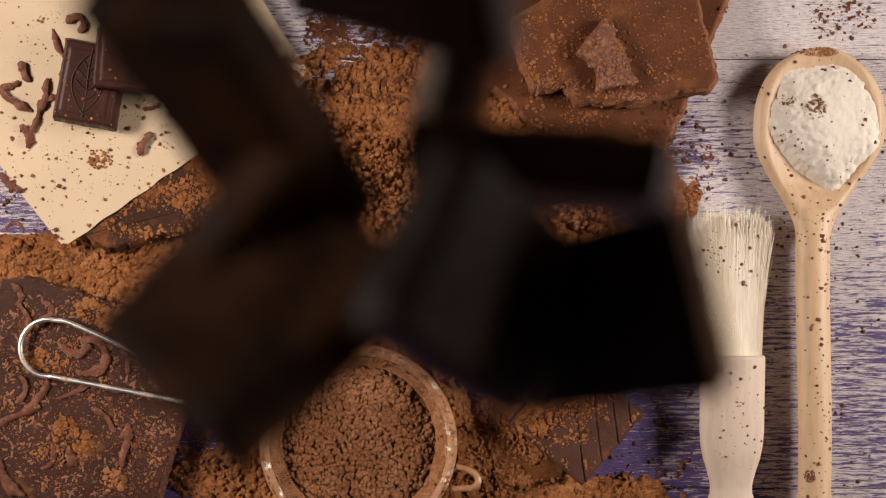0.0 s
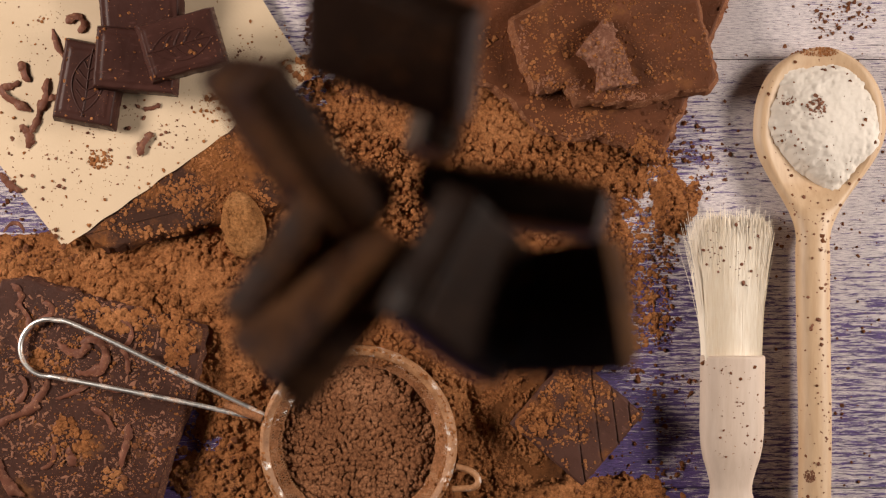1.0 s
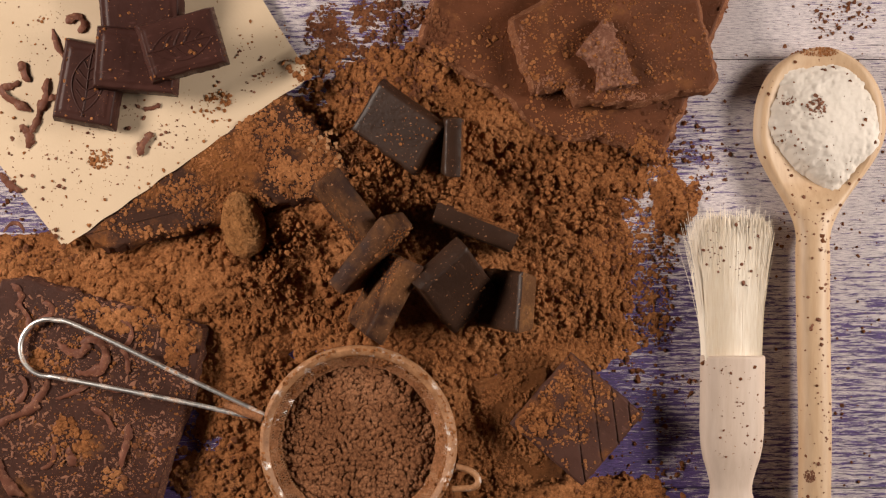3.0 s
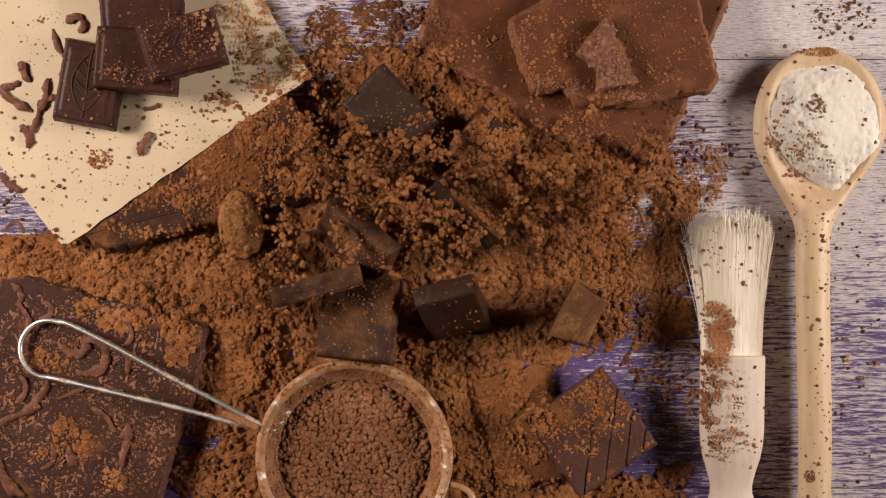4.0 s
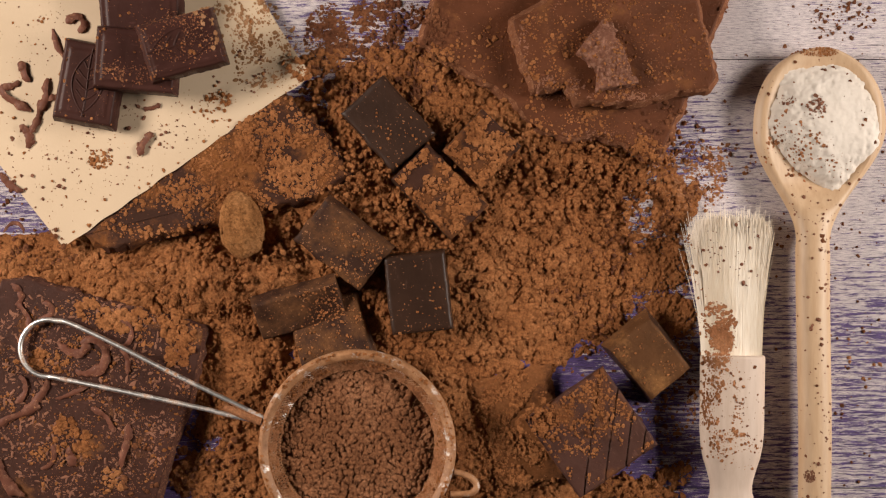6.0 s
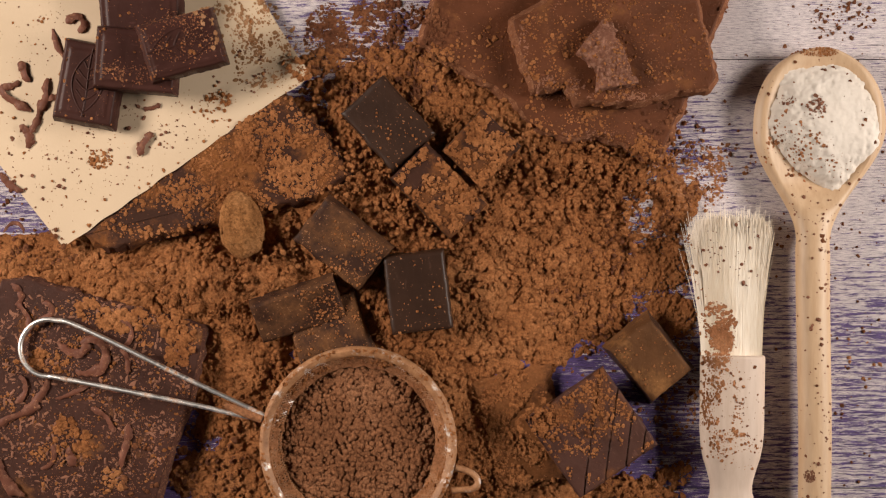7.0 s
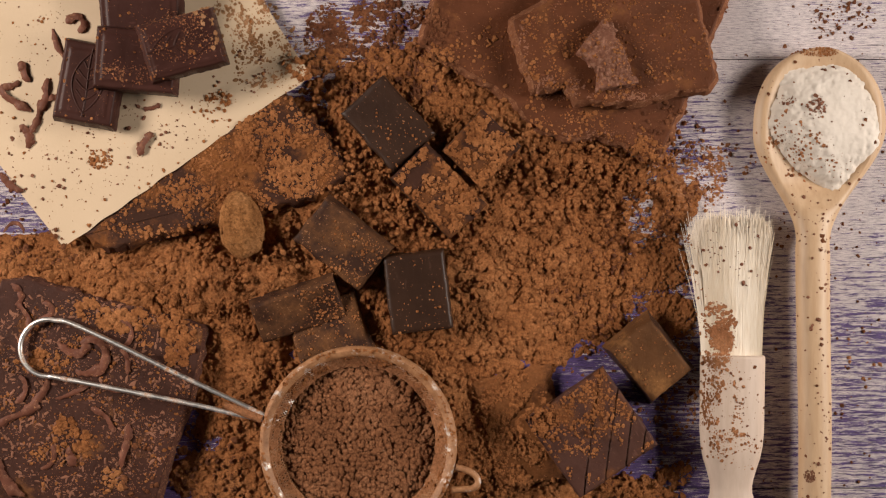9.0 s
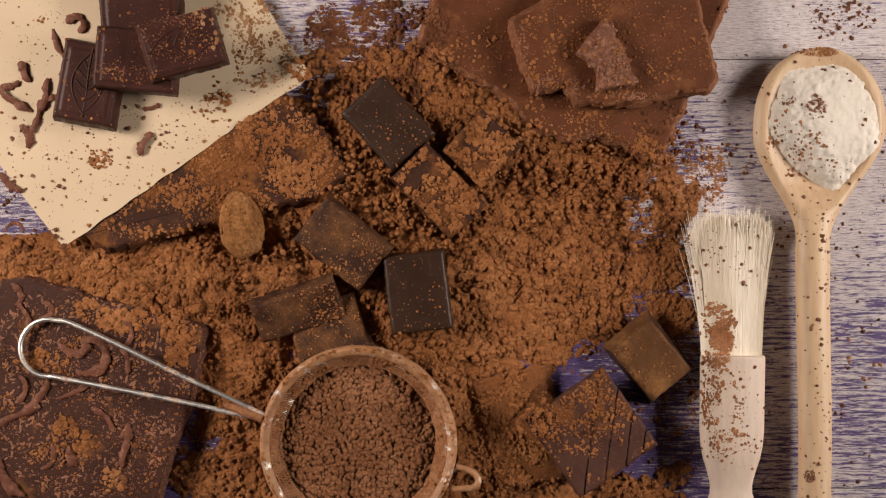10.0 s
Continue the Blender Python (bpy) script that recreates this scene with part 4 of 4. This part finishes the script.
# the first patch stands in for a dark knot in the spoon's wood
strewn("cocoa_crumbs", "reddish cocoa crumbs on spoon, brush and paper, one patch for a wood knot",
       [(1421, 836, 9, 11, 120, 0.0002, 0.0005), (1440, 640, 27, 260, 90, 0.0003, 0.0013), (1432, 400, 46, 70, 70, 0.0003, 0.0012), (1296, 740, 50, 100, 80, 0.0002, 0.0012), (1385, 180, 16, 9, 30, 0.0003, 0.0012), (1432, 195, 18, 22, 46, 0.0003, 0.0014),
        (1400, 250, 38, 60, 26, 0.0002, 0.0010), (1290, 450, 60, 60, 60, 0.0003, 0.0012),
        (120, 290, 120, 70, 130, 0.0002, 0.0012), (300, 220, 90, 50, 110, 0.0002, 0.0012), (60, 60, 80, 70, 80, 0.0002, 0.0008), (430, 130, 60, 50, 60, 0.0002, 0.0010)], RUDDY, 75)
strewn("cocoa_crumbs", "fine cocoa crumbs sprinkled on paper and chocolate",
       [(1442, 95, 38, 8, 900, 0.0001, 0.0004), (180, 200, 240, 220, 420, 0.0002, 0.0010), (400, 190, 45, 30, 120, 0.0003, 0.0015), (185, 285, 22, 18, 60, 0.0004, 0.0014), (470, 90, 70, 60, 60, 0.0003, 0.0011),
        (160, 700, 190, 180, 1900, 0.0002, 0.0010), (90, 640, 60, 25, 120, 0.0004, 0.0013), (300, 590, 60, 40, 220, 0.0003, 0.0015), (130, 765, 40, 40, 160, 0.0003, 0.0015), (85, 640, 34, 26, 130, 0.0003, 0.0012),
        (200, 850, 26, 24, 90, 0.0003, 0.0012), (240, 550, 110, 34, 620, 0.0005, 0.0024), (315, 600, 36, 46, 260, 0.0005, 0.0024), (85, 640, 26, 20, 40, 0.0006, 0.0020), (130, 765, 36, 30, 60, 0.0006, 0.0022), (200, 850, 24, 24, 40, 0.0006, 0.0020), (140, 610, 30, 16, 110, 0.0003, 0.0013), (120, 800, 60, 22, 130, 0.0003, 0.0013),
        (1080, 90, 180, 90, 1100, 0.0002, 0.0009), (930, 130, 180, 100, 900, 0.0002, 0.0012), (1030, 240, 110, 40, 500, 0.0002, 0.0010)], COCOA, 72)
strewn("cocoa_crumbs", "lumpy cocoa lying on the dark slab and tile",
       [(420, 290, 160, 90, 700, 0.0004, 0.0014), (540, 270, 60, 70, 400, 0.0004, 0.0015), (400, 300, 150, 80, 1500, 0.0003, 0.0013), (500, 240, 80, 70, 900, 0.0003, 0.0014), (540, 300, 60, 50, 600, 0.0003, 0.0014), (280, 370, 110, 60, 700, 0.0003, 0.0013), (905, 760, 75, 110, 2600, 0.0004, 0.0016)], COCOA, 73, "chocolate")
strewn("cocoa_crumbs", "thin scatter of cocoa round the edge of the heap",
       [(1140, 430, 70, 190, 1500, 0.0003, 0.0016), (1140, 300, 60, 60, 500, 0.0003, 0.0016), (1120, 560, 70, 60, 500, 0.0003, 0.0014), (1040, 600, 60, 30, 200, 0.0003, 0.0016),
        (640, 120, 130, 40, 900, 0.0004, 0.0022), (570, 160, 50, 40, 300, 0.0004, 0.0020), (760, 120, 50, 40, 300, 0.0004, 0.0020), (1000, 870, 130, 30, 300, 0.0004, 0.0016)], COCOA, 76)
strewn("chocolate_crumbs", "brown grains on the crumbly chunk of chocolate",
       [(1078, 95, 52, 64, 900, 0.0003, 0.0011)], CRUMBLE, 77, "chocolate_crumb")
strewn("chocolate_crumbs", "pale splinters of shaved chocolate on the slabs",
       [(150, 690, 190, 190, 2600, 0.00015, 0.0008), (1090, 80, 170, 90, 420, 0.00012, 0.0003), (180, 800, 130, 80, 300, 0.00013, 0.0004), (985, 160, 45, 20, 170, 0.0002, 0.0006), (1100, 178, 70, 9, 110, 0.0002, 0.0005), (922, 95, 10, 55, 60, 0.0002, 0.0005), (1050, 245, 110, 12, 120, 0.0002, 0.0005)], SPLINTER, 74, "chocolate_slab", 2.2)


# ---- what moves ----
def fallen_piece(long, wide, thick, mat, seed, label):
    n = 22
    me = block_mesh("chocolate_piece", long, wide, thick, DARK_PIECE if mat in (CARAMEL, DARK_POWDERED) else mat, seed, n, None, 0.0003, -0.17 if mat == CARAMEL else 0.03, 0.0 if mat == CARAMEL else 0.0016)
    if mat in (CARAMEL, DARK_POWDERED):
        # the underside is the one that picks up cocoa
        me.materials.append(mat)
        for p in me.polygons:
            low = sum(me.vertices[i].co.z < 0 for i in p.vertices)
            # CARAMEL: lamp light on the +x end, shade on other sides, put into colour
            p.material_index = 1 if low == len(p.vertices) or low and mat == CARAMEL and p.normal.x > 0.6 else 0
    ob = thing("chocolate_piece", me, label, "chocolate piece", group="falling chocolate pieces")
    if mat == DARK_POWDERED:
        crust(ob, long, wide, -thick / 2 - 0.0001, 800, seed, 0.0, 0.0012)
    elif mat == CARAMEL:
        crust(ob, long, wide, -thick / 2 - 0.0001, 70, seed, 0.4, 0.0004)
    else:
        crust(ob, long, wide, thick / 2 + 0.0001, 45 if mat == DARK_PIECE else 200, seed, 1.2, 0.0005)
    return ob


def distance(t):
    """The fall, slowed: distance from the eye as a share of the board's."""
    return 0.31 + 0.07 * t + 0.056 * t * t


# size, material, label; plan offsets from the middle at 0 s and at 2.5 s; lower by; turn at 0 s and at 2.5 s; then the rows after the landing: t, u, v, height over the bed, turn
PIECES = []
PIECES.append(((0.0345, 0.0250, 0.0085), DARK_PIECE, "clean dark chocolate piece lying on the cocoa", (-30, -158), (-58, -168), 0.0, (58, -20, -18), (31, -9, -31),
     [(3.15, 700, 210, 0.013, 14, -6, -38), (3.8, 690, 200, 0.015, 4, -6, -46), (4.6, 690, 208, 0.011, 3, -4, -47), (5.5, 688, 220, 0.0045, 2, -2, -48)]))
PIECES.append(((0.0245, 0.0228, 0.0080), DARK_POWDERED, "cocoa-covered chocolate piece sunk in the powder", (10, -122), (-20, -138), 0.024, (80, -6, -104), (76, 0, -100),
     [(3.05, 810, 255, 0.010, 85, 8, -90), (3.4, 845, 255, 0.010, 130, 8, -120), (3.8, 858, 255, 0.006, 160, 8, -130), (4.6, 852, 262, 0.004, 170, 4, -132), (5.7, 852, 262, 0.0030, 172, 6, -134)]))
PIECES.append(((0.0365, 0.0215, 0.0090), DARK_POWDERED, "powdery dark chocolate piece beneath the others", (58, -45), (54, -25), 0.010, (84, -14, -5), (86, -2, -13),
     [(3.2, 840, 385, 0.008, 95, 0, -30), (3.8, 835, 370, 0.008, 110, 0, -42), (4.6, 815, 362, 0.004, 138, 0, -44), (5.6, 782, 346, 0.0016, 168, 0, -46), (6.6, 774, 340, 0.0012, 172, 4, -46)]))
PIECES.append(((0.0360, 0.0240, 0.0090), DARK_DUSTY, "dark chocolate piece with a cocoa bloom, tilted", (-119, -86), (-149, -73), 0.0, (46, 48, -60), (85, 10, -56),
     [(3.2, 622, 392, 0.019, 60, 0, -50), (3.8, 632, 425, 0.012, 58, -10, -42), (4.3, 630, 428, 0.015, 30, -12, -36), (4.9, 620, 435, 0.01, 24, -8, -35), (5.5, 612, 431, 0.0055, 16, -3, -38), (6.8, 609, 430, 0.005, 14, -2, -39)]))
PIECES.append(((0.0345, 0.0265, 0.0095), DARK_PIECE, "clean dark chocolate piece standing out of the cocoa", (20, 20), (27, 48), -0.002, (-17, 50, -38), (-17, 48, -46),
     [(3.2, 802, 520, 0.021, 0, 44, -60), (3.8, 806, 545, 0.014, 14, 56, -64), (4.3, 790, 547, 0.013, 10, 56, -66), (4.9, 760, 546, 0.012, 3, 36, -82), (5.3, 750, 536, 0.008, 2, 20, -84), (5.7, 742, 519, 0.0055, 0, 5, -84), (6.8, 740, 517, 0.005, 0, 2, -83)]))
PIECES.append(((0.0385, 0.0185, 0.0090), DARK_DUSTY, "narrow dark chocolate piece leaning on another", (-114, 4), (-95, -6), 0.010, (50, -12, 46), (80, -30, 58),
     [(3.2, 620, 470, 0.021, 76, -14, 40), (3.8, 566, 503, 0.021, 90, 0, 18), (4.3, 560, 508, 0.017, 88, 0, 14), (4.9, 538, 524, 0.012, 76, 0, 12), (5.5, 531, 538, 0.007, 45, 0, 13), (6.3, 528, 544, 0.006, 26, 0, 17), (6.8, 527, 545, 0.006, 24, 0, 18)]))
PIECES.append(((0.0355, 0.0325, 0.0090), DARK_DUSTY, "dusty dark chocolate piece half under the sieve's rim", (-100, 32), (-80, 58), 0.0, (-40, 18, 42), (-84, 0, 57),
     [(3.2, 655, 540, 0.021, -50, 3, 70), (3.8, 640, 562, 0.017, -14, 6, 82), (4.3, 622, 570, 0.013, -10, 8, 85), (4.9, 606, 586, 0.008, -6, 6, 90), (5.5, 595, 598, 0.0035, -4, 4, 100), (6.8, 588, 602, 0.003, -3, 3, 107)]))
PIECES.append(((0.0285, 0.0216, 0.0100), CARAMEL, "light brown cocoa-coated chocolate piece on the board", (99, 36), (92, 63), 0.008, (0, -46, 14), (0, -54, 2),
     [(3.2, 930, 545, 0.014, 0, -72, -10), (3.8, 1012, 550, 0.016, 0, -104, -25), (4.0, 1026, 560, 0.015, 0, -112, -27), (4.3, 1060, 580, 0.013, 0, -130, -32), (4.6, 1090, 580, 0.011, 0, -144, -42), (4.9, 1115, 596, 0.009, 0, -157, -46), (5.2, 1126, 604, 0.008, 0, -168, -48), (5.7, 1145, 628, 0.0065, -3, -174, -50), (6.8, 1150, 635, 0.006, -4, -175, -50)]))


# how far a fall's path bows away from its straight line, by place in the list
BOWS = {3: (14, 2)}
# when a piece has finished its turn in the air
TURNED = {3: 1.75, 5: 1.9, 6: 1.9}


def piece_rows(spec, bow=(0, 0), turned_by=2.5):
    size, _, _, first, later, lower, turn0, turn1, after = spec
    rows = []
    for k in range(7):
        t = 0.5 * k if k < 6 else 2.75
        f = t / 2.5
        z = EYE * (1 - distance(t)) - lower
        x, y = first[0] + (later[0] - first[0]) * f, first[1] + (later[1] - first[1]) * f
        x, y = x + bow[0] * 4 * f * (1 - f), y + bow[1] * 4 * f * (1 - f)
        h = f if turned_by == 2.5 else min(1.0, t / turned_by)
        g = [a + (b - a) * h for a, b in zip(turn0, turn1)]
        rows.append((t, pose(x * UNIT, -y * UNIT, max(z, 0.016), *g)))
    for t, u, v, over, rx, ry, rz in after:
        p = spot(u, v, 0.012)
        z = max(bed_top(p.x, p.y), 0.0) + over
        rows.append((t, Matrix.Translation(spot(u, v, z)) @ pose(0, 0, 0, rx, ry, rz)))
    rows.append((10, rows[-1][1]))
    return rows


MOVERS = [(fallen_piece(*s[0], s[1], 20 + k, s[2]), piece_rows(s, BOWS.get(k, (0, 0)), TURNED.get(k, 2.5))) for k, s in enumerate(PIECES)]


def clump_mesh(seed):
    """A loose clot of cocoa: a dozen crumbs that hold together."""
    r = random.Random(seed)
    verts, faces = [], []
    for k in range(25):
        vs, fs = lump(0.0004 + 0.0011 * r.random() ** 2.2, seed * 31 + k, 0.85, 0.7)
        o = Vector((r.gauss(0, 0.0030), r.gauss(0, 0.0030), r.gauss(0, 0.0008)))
        base = len(verts)
        verts += [v + o for v in vs]
        faces += [tuple(i + base for i in f) for f in fs]
    return mesh_of("cocoa_clump", verts, faces, COCOA, 60)


def clumps():
    """Clots of the bed that the pieces throw up and that settle again."""
    r = random.Random(12)
    kinds = [clump_mesh(k) for k in range(9)]
    hits = [(720, 300), (765, 400), (560, 280), (960, 370), (1020, 330), (480, 450), (740, 350), (640, 330)]
    out = []
    for k in range(290):
        a, b = hits[k % 8]
        u0, v0 = a + r.gauss(0, 46), b + r.gauss(0, 42)
        away = Vector((u0 - 760, v0 - 390)) * 0.22 + Vector((r.gauss(0, 26), r.gauss(0, 26)))
        u1, v1 = u0 + away.x, v0 + away.y
        p0, p1 = spot(u0, v0, 0.006), spot(u1, v1, 0.006)
        z0, z1 = bed_top(p0.x, p0.y) - 0.0004, bed_top(p1.x, p1.y) - 0.0004
        up = abs(r.gauss(0.012, 0.016))
        start, end = 2.85 + 0.25 * r.random(), 4.5 + 1.1 * r.random()
        spin = [r.uniform(-70, 70) for _ in range(3)]
        first = [r.uniform(-180, 180) for _ in range(3)]
        rows = [(0, pose(p0.x, p0.y, z0, *first)), (start, pose(p0.x, p0.y, z0, *first))]
        for f in (0.25, 0.5, 0.75, 1.0):
            q = p0.lerp(p1, f)
            rows.append((start + (end - start) * f, pose(q.x, q.y, z0 + (z1 - z0) * f + 4 * up * f * (1 - f), *[c + s * f for c, s in zip(first, spin)])))
        rows.append((10, rows[-1][1]))
        ob = thing("cocoa_clump", kinds[k % 9], "loose clump of brown cocoa powder thrown off the bed", "cocoa clump", group="cocoa clumps", kind="stuff")
        out.append((ob, rows))
    return out


MOVERS += clumps()


def splashes():
    """Sprays of cocoa dust that fly out of the bed and come down on brush, spoon, paper and board."""
    r = random.Random(33)
    out = []
    # landing middle u, v, half width, half depth, turn, number, start u, v
    eastward = [(1262, 590, 34, 50, 8, 1300, 960, 480), (1270, 720, 42, 90, 0, 260, 930, 520), (1300, 790, 36, 40, 0, 60, 940, 540), (1258, 700, 20, 85, 0, 420, 900, 520), (1395, 255, 60, 55, 30, 130, 980, 330),
                (1440, 290, 60, 40, 0, 60, 1000, 340), (1240, 290, 90, 45, 10, 420, 960, 330), (1230, 340, 60, 40, 0, 260, 950, 350), (1180, 500, 60, 120, 0, 700, 960, 450), (1190, 680, 50, 130, 0, 320, 940, 500),
                (1540, 640, 40, 60, 0, 20, 1000, 420)]
    westward = [(330, 75, 70, 50, 15, 300, 620, 300), (240, 140, 60, 20, 0, 120, 600, 320), (470, 100, 75, 62, 40, 1100, 640, 280), (430, 40, 65, 55, 40, 900, 650, 260), (620, 90, 110, 60, 0, 500, 690, 270),
                (300, 500, 110, 50, 0, 300, 560, 440)]
    for u, v, p, q, turn, count, su, sv in eastward + westward:
        c = spot(u, v, 0.012)
        places = []
        for _ in range(int(count * (3.0 if u > 500 else 0.8 if u > 400 else 4.5))):
            g, d = r.random() * 6.283, math.sqrt(r.random()) * (0.75 + 0.45 * r.random())
            du, dv = p * d * math.cos(g), q * d * math.sin(g)
            s = spot(u + du, v + dv, 0.010)
            pale = 400 < u < 500
            size = 0.0002 + 0.0009 * r.random() ** 3 if pale else 0.00013 + (0.0008 if u > 500 else 0.00028) * r.random() ** 3.5
            z = surface(s.x, s.y)
            if z is not None and noise.noise(Vector((s.x * 120, s.y * 150, 7))) > r.uniform(-0.4, 0.4):
                places.append((s.x - c.x, s.y - c.y, z + size * 0.1 - c.z, size))
        ob = thing("cocoa_spray", crumbs_mesh("cocoa_spray", places, SPRAY if pale else FILM, count, 0.12 if pale else 0.4), "fine spray of cocoa dust settled on what lies round the bed", "cocoa dust", group="cocoa sprays", kind="stuff")
        s = spot(su, sv, 0.0)
        low = min(pl[2] for pl in places)
        z0 = bed_top(s.x, s.y) - low - 0.026
        keys = [(0, pose(s.x, s.y, z0)), (2.9, pose(s.x, s.y, z0))]
        for f, lift in ((0.3, 0.022), (0.65, 0.026), (0.9, 0.010), (1.0, 0.0)):
            m = Vector((s.x, s.y, z0)).lerp(c, f)
            keys.append((2.9 + 1.0 * f if f < 1 else 4.1, pose(m.x, m.y, m.z + lift)))
        keys.append((10, pose(*c)))
        out.append((ob, keys))
    return out


MOVERS += splashes()


def drifts():
    """Thin cocoa on the board that the sliding pieces sweep aside."""
    r = random.Random(57)
    out = []
    # middle u, v before, half width, half depth, number, middle u, v after
    for u, v, p, q, count, eu, ev in [(960, 628, 60, 34, 620, 1150, 470), (1030, 628, 46, 36, 520, 1175, 560), (1010, 660, 40, 26, 200, 1190, 850), (1080, 600, 40, 36, 360, 1190, 560), (920, 640, 40, 30, 300, 1180, 480)]:
        places = []
        for _ in range(count):
            g, d = r.random() * 6.283, math.sqrt(r.random())
            s = (spot(u + p * d * math.cos(g), v + q * d * math.sin(g)) - spot(u, v))
            size = 0.0003 + 0.0014 * r.random() ** 2.5
            places.append((s.x, s.y, size * 0.2, size))
        ob = thing("cocoa_drift", crumbs_mesh("cocoa_drift", places, COCOA, count, 0.7), "loose cocoa crumbs swept across the painted board", "cocoa crumbs", group="cocoa drifts", kind="stuff")
        a, b = spot(u, v), spot(eu, ev)
        rows = [(0, pose(a.x, a.y, 0.0003)), (2.95, pose(a.x, a.y, 0.0003))]
        for f, t in ((0.35, 3.15), (0.7, 3.4), (0.92, 3.7), (1.0, 4.0)):
            m = a.lerp(b, f)
            rows.append((t, pose(m.x, m.y, 0.0003 + 0.03 * f * (1 - f), 0, 0, 40 * f)))
        rows.append((10, rows[-1][1]))
        out.append((ob, rows))
    return out


MOVERS += drifts()


def motions():
    for ob, rows in MOVERS:
        walk(ob, rows)
    # the falling pieces push the sieve round its handle's end, and it swings back
    p = SIEVE.matrix_basis.translation.copy()
    swing = [(0, 0), (3.0, 0), (3.4, -1.2), (3.8, -2.0), (4.1, -2.5), (4.5, -2.9), (4.9, -2.5), (5.2, -2.0), (5.5, -1.4), (5.7, -1.1), (6.3, -0.35), (6.8, -0.1), (7.5, -0.35), (8.2, -0.15), (9, -0.1), (10, 0)]
    walk(SIEVE, [(t, pose(p.x, p.y, p.z, 0, 0, g)) for t, g in swing])
    # the grooved square is knocked aside
    rest, gone = spot(1020, 741, 0.0110), spot(1046, 764, 0.0110)
    keys = [(0, 0), (3.0, 0), (3.4, 0.7), (3.8, 0.97), (4.3, 1.0), (10, 1.0)]
    walk(SQUARE, [(t, Matrix.Translation(rest.lerp(gone, f)) @ pose(0, 0, 0, 3, -2, -40.5 - 14.5 * f)) for t, f in keys])
    a, b = spot(430, 397, 0.0108), spot(427, 397, 0.0108)
    walk(ALMOND, [(0, Matrix.Translation(a) @ pose(0, 0, 0, 0, 0, 12)), (2.9, Matrix.Translation(a) @ pose(0, 0, 0, 0, 0, 12)),
                  (3.9, Matrix.Translation(b) @ pose(0, 0, 0.002, 0, 18, 8)), (5.0, Matrix.Translation(b) @ pose(0, 0, 0, 0, 12, 9)), (10, Matrix.Translation(b) @ pose(0, 0, 0, 0, 12, 9))])


motions()
